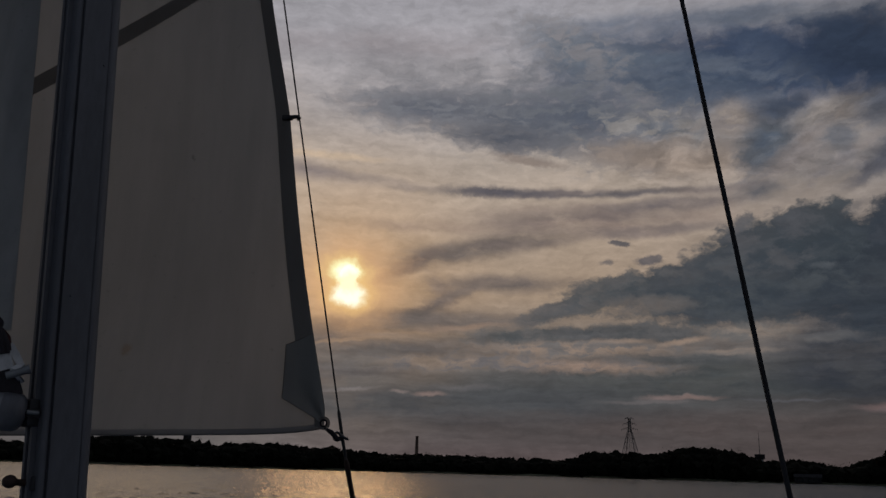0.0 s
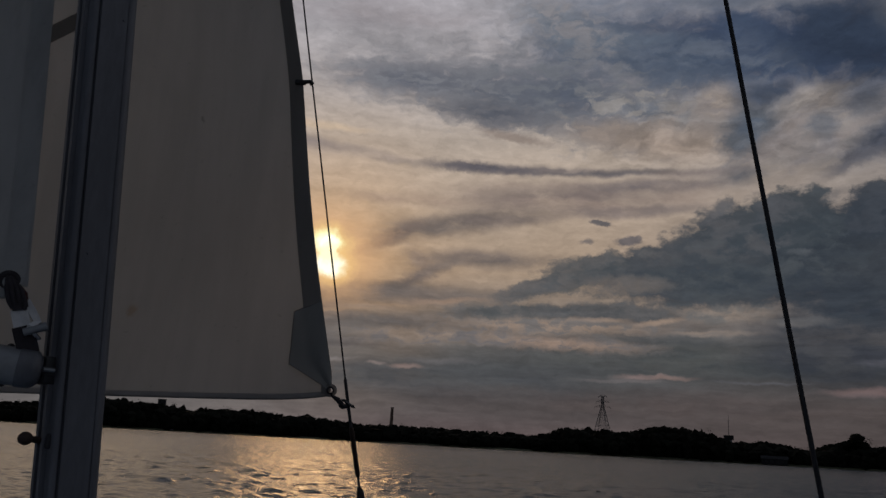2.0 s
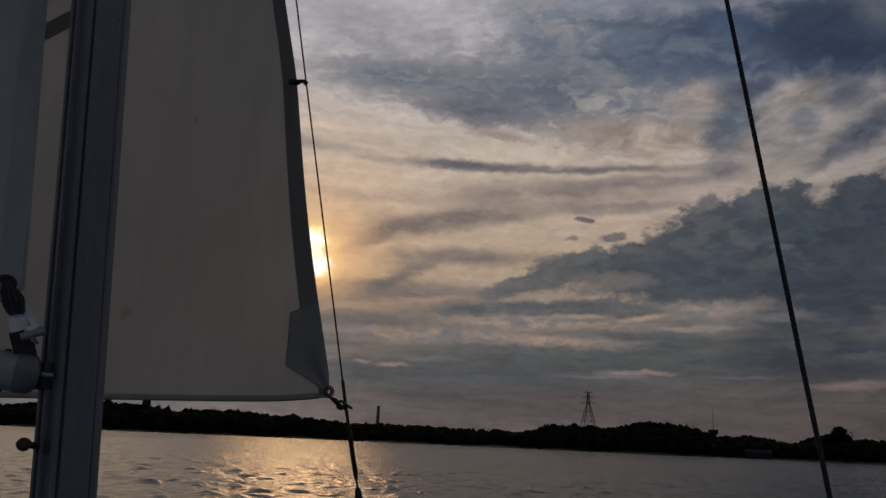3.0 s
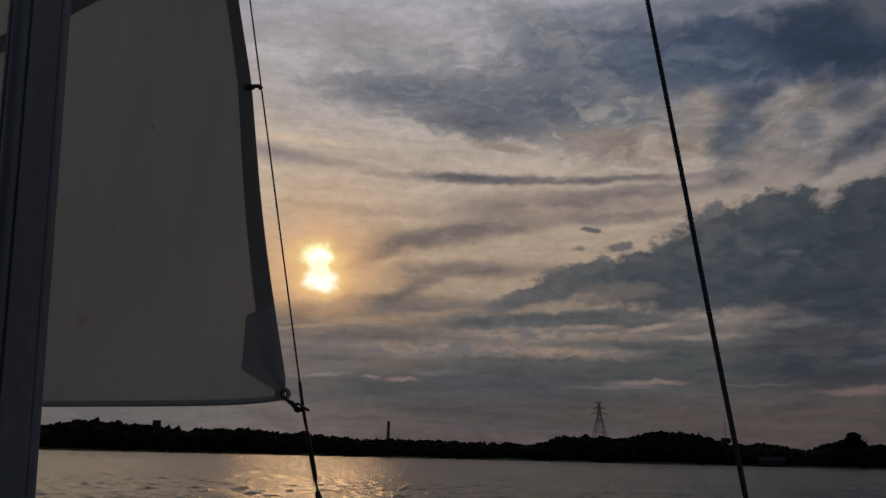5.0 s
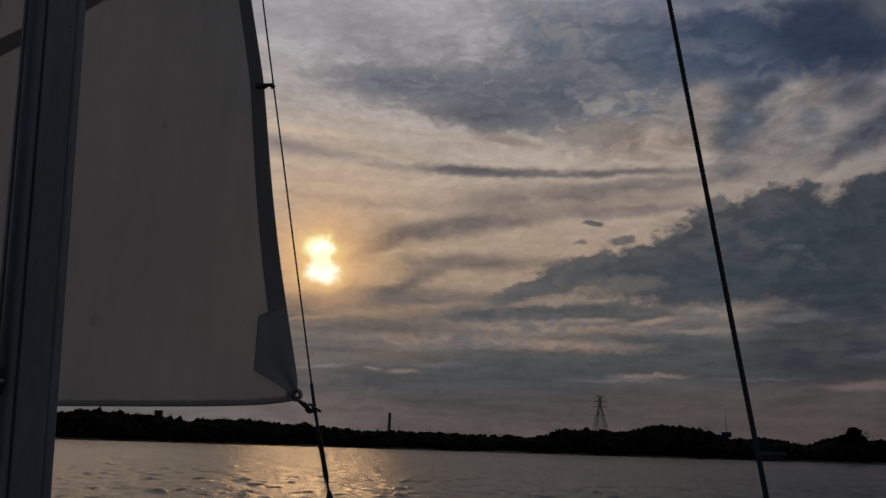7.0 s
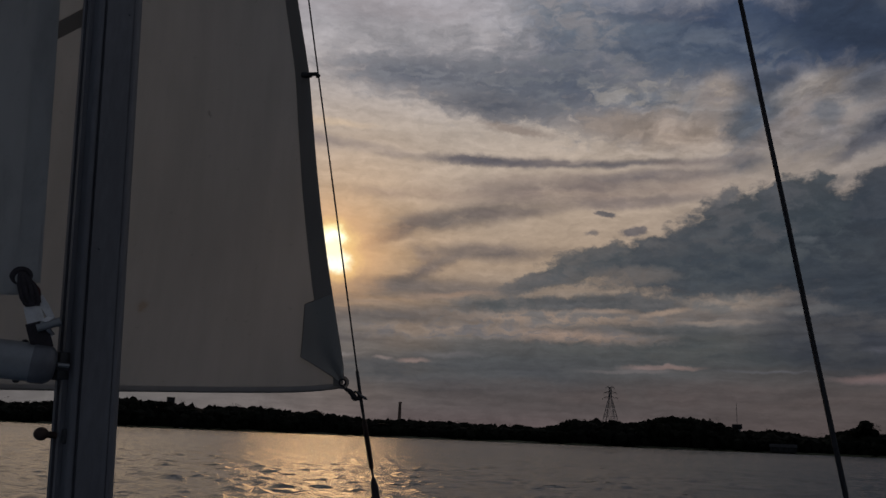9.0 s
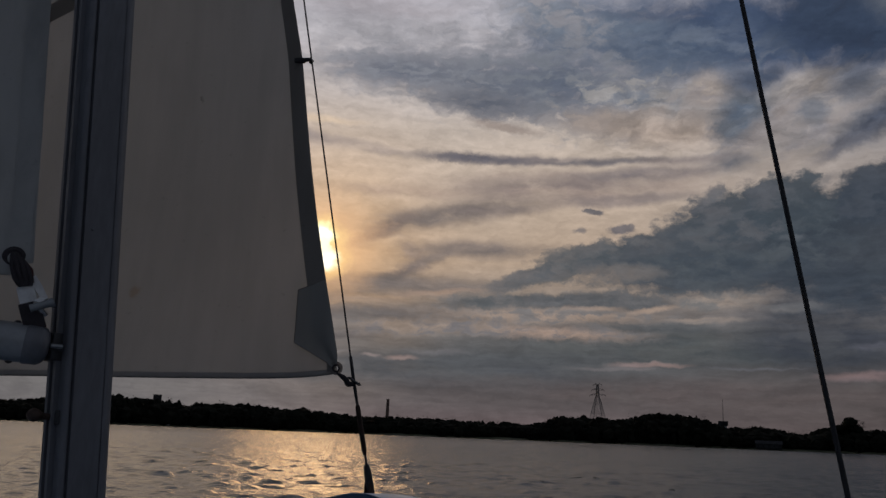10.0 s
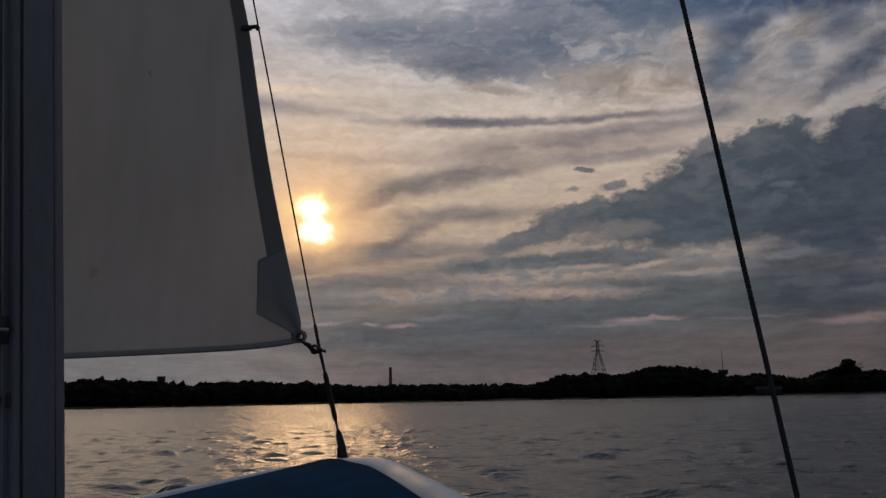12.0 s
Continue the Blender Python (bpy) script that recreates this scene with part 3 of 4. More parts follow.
def thing(name, label, category, group="", kind=""):
    return tagged(new(name), label, category, group, kind)


# ---------------------------------------------------------------- water and land
def build_water():
    rng = np.random.default_rng(4)
    r = [0.4, 1.2, 2.2, 3.2]
    while r[-1] < 150:
        r.append(r[-1] + max(0.04, 0.0045 * r[-1]))
    while r[-1] < 4600:
        r.append(r[-1] * 1.06)
    az = np.concatenate([np.arange(-180, -37, 4.0), np.arange(-37, 37, 0.125), np.arange(37, 180, 4.0)])
    R, A = np.meshgrid(np.array(r), np.radians(az), indexing="ij")
    X, Y = R * np.sin(A), R * np.cos(A)
    Z, DX, DY = np.zeros_like(X), np.zeros_like(X), np.zeros_like(X)
    step = np.maximum(0.04, 0.0045 * R)
    short = np.zeros_like(X)
    for i in range(64):
        lam = 0.22 * (2.0 / 0.22) ** rng.random()
        th = radians(196) + rng.normal(0, 0.55)
        k = 2 * np.pi / lam
        amp = 0.0031 * lam ** 0.74 * rng.uniform(0.5, 1.2)
        ph = (X * np.sin(th) + Y * np.cos(th)) * k + rng.uniform(0, 6.28)
        fade = np.clip(lam / (3.0 * step) - 0.4, 0, 1)
        Z += amp * fade * np.sin(ph)
        if 0.32 < lam < 0.95:
            short += fade * np.sin(ph)
        DX -= 1.25 * amp * fade * np.sin(th) * np.cos(ph)
        DY -= 1.25 * amp * fade * np.cos(th) * np.cos(ph)
    # now and then a small steep crest
    Z += 0.013 * np.maximum(short / max(1e-6, float(short[R < 12].std())) - 0.85, 0) ** 1.2
    Z *= np.where(R > 1.0, 1.0, 0.3) * np.clip(np.cos(A) * 3 + 1.5, 0.2, 1)
    X, Y = X + np.where(R > 3.5, DX, 0), Y + np.where(R > 3.5, DY, 0)
    n, m = X.shape
    idx = np.arange(n * m).reshape(n, m)
    nxt = np.roll(idx, -1, axis=1)
    faces = np.stack([idx[:-1], nxt[:-1], nxt[1:], idx[1:]], axis=-1).reshape(-1, 4)[:, ::-1]
    me = bpy.data.meshes.new("water")
    v = np.stack([X, Y, Z], axis=-1).reshape(-1, 3)
    inner = [tuple(range(m))]
    me.from_pydata(v.tolist(), [], faces.tolist() + inner)
    me.polygons.foreach_set("use_smooth", [True] * len(me.polygons))
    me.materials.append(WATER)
    me.update()
    tagged(new("water", me), "choppy grey lake water catching sunset light", "water", kind="structure")


build_water()
SHORE = 505.0


def polar(az, r, z=0.0):
    return Vector((r * math.sin(radians(az)), r * math.cos(radians(az)), z))


def build_bank():
    s = Shape()
    rows = []
    for a in np.arange(-62, 62.1, 0.5):
        w = 6 * noise.noise((a * 0.3, 0, 0)) + 2 * noise.noise((a * 1.7, 3, 0))
        rows.append([polar(a, SHORE + w + d, h + (0.4 * noise.noise((a * 2, d, 1)) if h > 0.5 else 0))
                     for d, h in ((-2, -0.6), (0, 0.25), (2, 0.9), (14, 1.6), (60, 2.6), (400, 4.0), (4000, 6.0))])
    s.grid(rows, flip=True)
    tagged(part("ground", s, EARTH), "low dark grassy bank along the far lake shore", "bank", kind="structure")


build_bank()

# crown heights of the woods along the bank: bearing, height above the water
WOODS = [(-50, 13), (-28, 11), (-25, 13.5), (-24, 16.8), (-23.2, 17.2), (-21.9, 16.4), (-20.1, 15.2), (-18.4, 14.6), (-17.2, 12.8), (-16.4,
         13.8), (-14.3, 15.3), (-12.1, 14.3), (-11.1, 12.8), (-9.9, 13.8), (-8.4, 12.6), (-5.2, 10.4), (-1.5, 11.2), (3.3, 9.8), (6.9,
         9.8), (8.9, 15.4), (11.3, 14.8), (12.6, 13.8), (15.1, 18.8), (18.1, 17.8), (19.6, 12.0), (22, 12.6), (24.4, 9.2), (25.8, 13.4),
         (29, 12.6), (50, 14)]


def wood_height(a):
    return float(np.interp(a, [w[0] for w in WOODS], [w[1] for w in WOODS]))


def crown_clumps(s, centre, rx, rz, n, size, rng, shell=0.55):
    """Many small leafy facets spread through an uneven crown."""
    lobes = [(rng.normal(0, 0.30, 3), rng.uniform(0.45, 0.72)) for _ in range(6)]
    pick = rng.integers(6, size=n)
    o = np.array([l[0] for l in lobes])[pick]
    r = np.array([l[1] for l in lobes])[pick]
    unit = lambda v: v / np.linalg.norm(v, axis=1, keepdims=True)
    d, u = unit(rng.normal(0, 1, (n, 3))), unit(rng.normal(0, 1, (n, 3)))
    w = unit(np.cross(u, rng.normal(0, 1, (n, 3))))
    c = np.array(centre) + (o + d * (r * rng.uniform(shell, 1.0, n) ** 0.5)[:, None]) * (rx, rx, rz)
    a, b = size * rng.uniform(0.6, 1.4, (n, 1)), size * rng.uniform(0.5, 1.1, (n, 1))
    quad = np.stack([c - u * a, c + w * b * 0.8 - u * a * 0.2, c + u * a, c - w * b + u * a * 0.1], axis=1).reshape(-1, 3)
    s.add(quad.tolist(), np.arange(4 * n).reshape(n, 4).tolist())


BALL = Shape()


def lump(s, centre, rx, rz, rng):
    """A rounded, uneven mass of foliage."""
    if not BALL.v:
        BALL.ball((0, 0, 0), 1.0, sub=2)
    o = Vector(rng.uniform(0, 50, 3))
    c = Vector(centre)
    pts = []
    for p in BALL.v:
        q = Vector(p)
        k = 0.86 + 0.5 * noise.noise(q * 1.6 + o) + 0.3 * noise.noise(q * 4 + o)
        pts.append((c.x + q.x * rx * k, c.y + q.y * rx * k, c.z + q.z * rz * k))
    s.add(pts, BALL.f)


def build_woods():
    rng = np.random.default_rng(11)
    leaves, trunks, hearts = Shape(), Shape(), Shape()
    for row, (dist, step, drop) in enumerate(((4, 0.36, 0.62), (11, 0.36, 0.84), (22, 0.34, 0.98), (34, 0.36, 0.98), (46, 0.5, 0.95))):
        a = -42.0
        while a < 42:
            a += step * rng.uniform(0.6, 1.5)
            d = SHORE + dist + rng.uniform(-3, 5)
            h = wood_height(a) * drop * (1.0 + rng.normal(0, 0.03)) * d / SHORE
            rx = rng.uniform(3.0, 6.6) if row else rng.uniform(2.0, 3.6)
            rz = min(h * 0.42, rx * rng.uniform(0.9, 1.3))
            base = polar(a, d, 0)
            crown_clumps(leaves, base + Vector((0, 0, h - rz * 0.95)), rx, rz, 170 if abs(a) < 33 else 30, 0.32, rng)
            lump(hearts, base + Vector((0, 0, h - rz * 0.95)), rx * 1.06, rz * 1.05, rng)
            lump(hearts, base + Vector((0, 0, h * 0.4)), rx * 1.05, h * 0.42, rng)
            # undergrowth
            crown_clumps(leaves, base + Vector((rng.uniform(-2, 2), 0, h * 0.34)), rx * 1.1, h * 0.34, 40 if abs(a) < 33 else 20, 0.6, rng)
            if row < 2:
                trunks.tube([base + Vector((0, 0, 0.2)), base + Vector((0.2, 0, h * 0.4)), base + Vector((0, 0, h * 0.8))],
                            [0.32, 0.24, 0.08], 5, caps=False)
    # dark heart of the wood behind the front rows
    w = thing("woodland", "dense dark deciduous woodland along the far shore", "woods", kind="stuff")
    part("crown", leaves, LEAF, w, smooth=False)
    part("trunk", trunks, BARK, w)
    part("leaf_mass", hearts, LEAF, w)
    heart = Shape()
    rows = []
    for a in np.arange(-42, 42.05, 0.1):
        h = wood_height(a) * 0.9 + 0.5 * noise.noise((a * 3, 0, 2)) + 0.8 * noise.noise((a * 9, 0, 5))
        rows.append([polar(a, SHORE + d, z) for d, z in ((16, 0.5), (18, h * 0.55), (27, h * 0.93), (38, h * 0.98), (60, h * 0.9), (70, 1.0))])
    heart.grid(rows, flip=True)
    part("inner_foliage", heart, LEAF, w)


build_woods()


def build_tree(az, dist, height, rx, rng):
    t = thing("tree", "tall round-crowned tree standing above the shore woods", "tree")
    base = polar(az, dist, 1.5)
    trunk = Shape().tube([base, base + Vector((0.2, 0, height * 0.4)), base + Vector((0, 0, height * 0.75))], [0.5, 0.38, 0.15], 8)
    for k in range(7):
        a = k * 2.4
        p = base + Vector((0, 0, height * (0.45 + 0.04 * k)))
        trunk.tube([p, p + Vector((math.cos(a) * rx * 0.4, math.sin(a) * rx * 0.4, rx * 0.35)),
                    p + Vector((math.cos(a) * rx * 0.8, math.sin(a) * rx * 0.8, rx * 0.5))], [0.16, 0.1, 0.04], 5)
    part("trunk", trunk, BARK, t)
    s = Shape()
    for k in range(18):
        o = Vector((rng.normal(0, rx * 0.42), rng.normal(0, rx * 0.42), (rng.normal(0, rx * 0.22) - rx * 0.16 * (k % 3))))
        lump(s, base + Vector((0, 0, height - 1.5 - rx * 0.62)) + o, rx * 0.5, rx * 0.36, rng)
    crown_clumps(s, base + Vector((0, 0, height - 1.5 - rx * 0.62)), rx * 1.0, rx * 0.62, 700, 0.26, rng, 0.1)
    part("crown", s, LEAF, t, smooth=False)


rng_tree = np.random.default_rng(5)
build_tree(27.14, 520, 20.2, 7.0, rng_tree)
build_tree(-22.9, 545, 16.0, 2.6, rng_tree)
build_tree(-17.0, 540, 12.5, 1.6, rng_tree)


def build_pylon(az, dist):
    """Lattice tower: splayed legs, narrow head with three cross-arms."""
    p = thing("transmission_tower", "grey lattice steel power transmission tower beyond the woods", "pylon")
    k = dist * radians(1)
    base = polar(az, dist, 0)
    turn = Matrix.Rotation(radians(-28), 3, "Z")
    top = 4.0 * k + 1

    def half(z):
        e = z / k
        return k * float(np.interp(e, [0, 1.5, 3.0, 3.25, 4.0], [0.66, 0.46, 0.15, 0.085, 0.06]))

    def corner(i, z):
        h = half(z)
        return base + turn @ Vector(((-h, h, h, -h)[i], (-h, -h, h, h)[i], z))
    levels = [0.0, 0.6, 1.15, 1.6, 2.0, 2.35, 2.65, 2.9, 3.1, 3.25, 3.4, 3.55, 3.7, 3.85, 4.0]
    for i in range(4):
        part("leg", Shape().tube([corner(i, e * k) for e in levels], [0.24] * 8 + [0.2] * 7, 5), TOWER_STEEL, p)
    for a, b in zip(levels, levels[1:]):
        s = Shape()
        for i in range(4):
            j = (i + 1) % 4
            s.tube([corner(i, a * k), corner(j, b * k)], 0.11, 4)
            s.tube([corner(j, a * k), corner(i, b * k)], 0.11, 4)
            s.tube([corner(i, b * k), corner(j, b * k)], 0.11, 4)
        part("bracing", s, TOWER_STEEL, p)
    for e, reach in ((3.25, 0.56), (3.6, 0.46), (3.97, 0.3)):
        s = Shape()
        for side in (-1, 1):
            tip = base + turn @ Vector((side * reach * k, 0, e * k))
            for q in (-1, 1):
                h = half(e * k)
                s.tube([base + turn @ Vector((side * h, q * h, e * k)), tip], 0.12, 4)
                s.tube([base + turn @ Vector((side * h, q * h, (e + 0.12) * k)), tip], 0.12, 4)
            for f in (0.4, 0.7):
                c = base + turn @ Vector((side * reach * k * f, 0, e * k))
                s.tube([c, c + Vector((0, 0, 0.12 * k * (1 - f)))], 0.1, 4)
            s.tube([tip, tip - Vector((0, 0, 1.5))], 0.13, 5)
        part("cross_arm", s, TOWER_STEEL, p)


build_pylon(11.28, 700)


def build_chimney(az, dist):
    c = thing("factory_chimney", "tall dark brick factory chimney behind the trees", "chimney")
    b = polar(az, dist, 0)
    h = dist * math.tan(radians(2.37)) + 1
    part("shaft", Shape().tube([b, b + Vector((0, 0, h * 0.5)), b + Vector((0, 0, h - 0.9))], [1.75, 1.45, 1.15], 20), BRICK, c)
    part("rim", Shape().tube([b + Vector((0, 0, h - 0.9)), b + Vector((0, 0, h - 0.7)), b + Vector((0, 0, h))], [1.2, 1.4, 1.35], 20), BRICK, c)


build_chimney(-3.5, 660)


def building(name, label, az, dist, width, depth, height, mat, roof_mat, floors, cols, pitched=False, base=0.5):
    """A block with windows on the lake side and a flat or pitched roof."""
    b = thing(name, label, "building")
    m = Matrix.Translation(polar(az, dist, base)) @ Matrix.Rotation(radians(-az), 4, "Z")
    rot = m.to_3x3().to_4x4()
    at = lambda x, y, z: m @ Vector((x, y, z))
    part("wall", Shape().box(at(0, 0, height / 2), (width, depth, height), rot, 0.06), mat, b)
    if pitched:
        rise = depth * 0.35
        s = Shape()
        rows = []
        for x in (-width / 2 - 0.4, width / 2 + 0.4):
            rows.append([at(x, -depth / 2 - 0.4, height - 0.1), at(x, 0, height + rise), at(x, depth / 2 + 0.4, height - 0.1),
                         at(x, depth / 2 + 0.3, height - 0.35), at(x, 0, height + rise - 0.3), at(x, -depth / 2 - 0.3, height - 0.35)])
        s.grid(rows, closed=True)
        s.f += [(0, 1, 4, 5), (1, 2, 3, 4), (11, 10, 7, 6), (10, 9, 8, 7)]
        part("roof", s, roof_mat, b)
        for x in (-width / 2, width / 2):
            g = Shape()
            g.add([at(x - 0.05, -depth / 2, height - 0.05), at(x - 0.05, depth / 2, height - 0.05), at(x - 0.05, 0, height + rise - 0.3),
                   at(x + 0.05, -depth / 2, height - 0.05), at(x + 0.05, depth / 2, height - 0.05), at(x + 0.05, 0, height + rise - 0.3)],
                  [(0, 1, 2), (5, 4, 3), (0, 3, 4, 1), (1, 4, 5, 2), (2, 5, 3, 0)])
            part("gable", g, mat, b)
    else:
        part("roof", Shape().box(at(0, 0, height + 0.2), (width + 0.15, depth + 0.15, 0.4), rot, 0.08), roof_mat, b)
    for i in range(floors):
        for j in range(cols):
            z, x = height * (i + 0.55) / floors, width * ((j + 0.5) / cols - 0.5)
            w = part("window", Shape().box(at(x, -depth / 2 - 0.03, z), (1.1, 0.1, 1.3), rot, 0.03), mat, b)
            part("pane", Shape().box(at(x, -depth / 2 - 0.09, z), (0.9, 0.04, 1.1), rot), PANE, w)
    return b, at, rot


building("apartment_block", "pale flat-roofed block rising just over the woods", -19.13, 585, 5.4, 9, 19.8, DARK_WALL, ROOFING, 5, 2)
building("boathouse", "small white gabled house at the water's edge", -18.3, 507, 2.0, 2.6, 3.0, RENDER, ROOFING, 1, 1, True)
building("boat_shed", "long low grey-roofed shed among shore trees", 22.3, 505, 14, 5, 3.0, DARK_WALL, ROOFING, 1, 5, True)
blk, at, rot = building("lookout_tower", "dark boxy tower top with a pale base and aerial", 19.55, 560, 4.0, 4.0, 13.4, RENDER, ROOFING, 3, 1)
part("cabin", Shape().box(at(-0.1, 0, 15.2), (6.2, 5.2, 2.9), rot, 0.12), DARK_WALL, blk, "dark boxy cabin")
part("aerial", Shape().tube([at(0, 0, 16.2), at(0, 0, 24), at(0.1, 0, 30.6)], [0.22, 0.16, 0.07], 6), TOWER_STEEL, blk)
part("aerial_crossbar", Shape().tube([at(-0.7, 0, 26), at(0.7, 0, 26)], 0.06, 5), TOWER_STEEL, blk)

# ---------------------------------------------------------------- the boat
BOW = Vector((-0.278, 2.08, 0.805))
AHEAD, STAR = Vector((0.585, 0.811, 0)), Vector((0.811, -0.585, 0))
LEAN = Vector((-0.056, -0.045, 1.0))        # heel of the boat, along the mast


def half_beam(s):
    return min(1.62, 1.13 * s + 0.14 * (1 - math.exp(-s / 0.055))) if s < 1.0 else 1.375 + 0.25 * math.sin(min(1, (s - 1) / 1.2) * 1.5708)


def hull_at(s, lat, dz=0.0):
    return BOW - AHEAD * s + STAR * lat + Vector((0, 0, -0.15 * min(s, 1.2) - 0.03 * max(0, s - 1.2) + 0.115 * lat + dz))


def build_boat():
    b = thing("sailboat", "small white sailing dinghy with a blue foredeck", "boat")
    ss = [0.0, 0.004, 0.012, 0.025, 0.045, 0.07, 0.1, 0.15, 0.22, 0.3, 0.4, 0.5, 0.6, 0.7, 0.8, 0.9, 1.0]
    # blue deck inside the rail
    rows = []
    for s in [v + 0.06 for v in ss if v <= 0.9]:
        w = half_beam(s) - 0.065
        rows.append([hull_at(s, w * q, 0.018 * (1 - q * q) - 0.004) for q in np.linspace(-1, 1, 25)])
    part("foredeck", Shape().grid(rows), DECK_BLUE, b, "deep blue painted foredeck")
    # rounded white rail along both sides, meeting at the stem
    rail = Shape()
    run = [(s, -1) for s in reversed(ss)] + [(s, 1) for s in ss[1:]]
    rows = []
    prof = [(-0.080, -0.02), (-0.078, -0.002), (-0.068, 0.004), (-0.042, 0.008), (-0.02, 0.006), (-0.004, -0.002), (0.004, -0.014), (0.004, -0.03), (-0.02, -0.04)]
    for s, side in run:
        w = half_beam(s)
        rows.append([hull_at(max(0.0, s) - o * max(0, 1 - s / 0.12) * 0.8, side * max(0.0, w + o), h) for o, h in prof])
    rail.grid(rows, closed=True)
    part("gunwale", rail, GELCOAT, b, "pale rounded gunwale moulding")
    # topsides to below the waterline
    long = ss + [1.2, 1.5, 1.8, 2.2, 2.6, 3.0, 3.3]
    for side in (-1, 1):
        rows = []
        for s in long:
            w = half_beam(s)
            rows.append([hull_at(s + 0.06 * f, side * max(0.0, w - 0.02) * (1 - 0.45 * f ** 1.8)) * 1.0 + Vector((0, 0, -0.02 - 0.85 * f))
                         for f in np.linspace(0, 1, 8)])
        part("topside", Shape().grid(rows, flip=side > 0), GELCOAT, b)
    for side in (-1, 1):
        rows = [[hull_at(s, side * (half_beam(s) - o), h) for o, h in ((-0.01, -0.03), (0.0, 0.0), (0.03, 0.008), (0.22, 0.0), (0.24, -0.02), (0.26, -0.35))]
                for s in (1.0, 1.3, 1.6, 2.0, 2.5, 3.3)]
        part("side_deck", Shape().grid(rows, flip=side < 0), GELCOAT, b)
    part("bulkhead", Shape().box(hull_at(0.95, 0, -0.2), (2.3, 0.03, 0.34), Matrix.Rotation(math.atan2(STAR.y, STAR.x), 4, "Z") @ Matrix.Rotation(-0.09, 4, "Y"), 0.005), GELCOAT, b)
    part("cockpit_sole", Shape().grid([[hull_at(s, q * 1.3, -0.42) for q in (-1, 0, 1)] for s in (0.95, 2.0, 3.25)]), GELCOAT, b)
    part("transom", Shape().grid([[hull_at(3.3, q * half_beam(3.3), -d) for q in (-1, 0, 1)] for d in (0.0, 0.4, 0.8)]), GELCOAT, b)
    # bracket outboard of the rail that holds the shroud
    foot, root = Vector((0.4391, 0.957, 0.515)), hull_at(0.53, half_beam(0.53) - 0.01, -0.06)
    part("chainplate", Shape().tube([root, root.lerp(foot, 0.5) + Vector((0, 0, -0.015)), foot], [0.014, 0.011, 0.008], 10), STEEL, b)
    # stem fitting
    f = Shape().box(BOW + Vector((0.0, 0.0, -0.002)), (0.026, 0.045, 0.006), Matrix.Rotation(-0.62, 4, "Z"), 0.002)
    for o in (-0.007, 0.007):
        f.box(BOW + STAR * o + Vector((0, 0, 0.014)), (0.003, 0.018, 0.03), Matrix.Rotation(-0.62, 4, "Z"), 0.001)
    part("stem_fitting", f, BRONZE, b)


build_boat()


def mast_at(z, ahead=0.0, star=0.0):
    return Vector((-0.7492, 1.437, 0.9)) + LEAN * (z - 0.9) + AHEAD * ahead + STAR * star


def build_mast():
    m = thing("mast", "weathered grey aluminium mast stepped on the deck", "mast")
    hl, hw, r = 0.0504, 0.034, 0.007
    sec = []
    for cx, cy, a0, rr in ((hl - 0.028, hw - 0.028, 0, 0.028), (-(hl - r), hw - r, 90, r), (-(hl - r), -(hw - r), 180, r), (hl - 0.028, -(hw - 0.028), 270, 0.028)):
        for k in range(7):
            a = radians(a0 + 15 * k)
            sec.append((cx + rr * math.cos(a), cy + rr * math.sin(a)))
        if cy > 0 and cx > 0:          # two grooves run up the side face
            for p in (hl - 0.026, -hl + 0.012):
                sec += [(p + 0.0034, hw), (p + 0.0022, hw - 0.007), (p - 0.0022, hw - 0.007), (p - 0.0034, hw)]
    rows = [[mast_at(z, p, q) for p, q in sec] for z in (0.66, 0.9, 1.4, 2.0, 3.0, 5.4)]
    s = Shape().grid(rows, closed=True, flip=True)
    s.f.append(tuple(range(len(s.v) - len(sec), len(s.v))))
    part("extrusion", s, ALLOY, m)
    # sail track behind
    for q in (-0.009, 0.009):
        part("track_lip", Shape().grid([[mast_at(z, -hl - a, q + b) for a, b in ((0, -0.004), (0.009, -0.004), (0.009, 0.004), (0, 0.004))] for z in (0.66, 5.3)], closed=True),
             ALLOY, m)
    part("mast_collar", Shape().grid([[mast_at(z, p * g, q * g) for p, q in sec] for z, g in ((0.655, 1.25), (0.69, 1.22), (0.70, 1.02))], closed=True, flip=True), BLACK, m)
    # rivets on the side face
    for z, p in ((1.78, 0.012), (1.30, -0.02), (1.96, 0.0)):
        part("rivet", Shape().ball(mast_at(z, p, hw), 0.0028, (1, 1, 1), 1), ALLOY, m)
    # sheet stop low on the mast
    k = Vector((-0.799, 1.36, 0.965))
    root = mast_at(0.962, -hl, 0.0)
    part("halyard_stud", Shape().tube([root, k], 0.006, 10), BRONZE, m, "tarnished bronze stud")
    part("stud_knob", Shape().ball(k, 0.0125, (1, 1, 0.95), 2), BRONZE, m, "round tarnished bronze knob")
    part("stud_plate", Shape().box(root + AHEAD * 0.008 + STAR * 0.008, (0.030, 0.026, 0.026), Matrix.Rotation(-0.62, 4, "Z"), 0.004), BLACK, m)
    g = mast_at(1.083, -hl - 0.004, 0.0)
    part("gooseneck_bracket", Shape().box(g, (0.03, 0.03, 0.05), Matrix.Rotation(-0.62, 4, "Z"), 0.004)
         .box(g + STAR * 0.012 - AHEAD * 0.01, (0.006, 0.05, 0.012), Matrix.Rotation(-0.62, 4, "Z"), 0.002), BLACK, m)
    part("gooseneck_pin", Shape().tube([g + STAR * 0.024 - AHEAD * 0.002, g + STAR * 0.022 - AHEAD * 0.022], 0.0036, 8), ALLOY_BOOM, m)


build_mast()
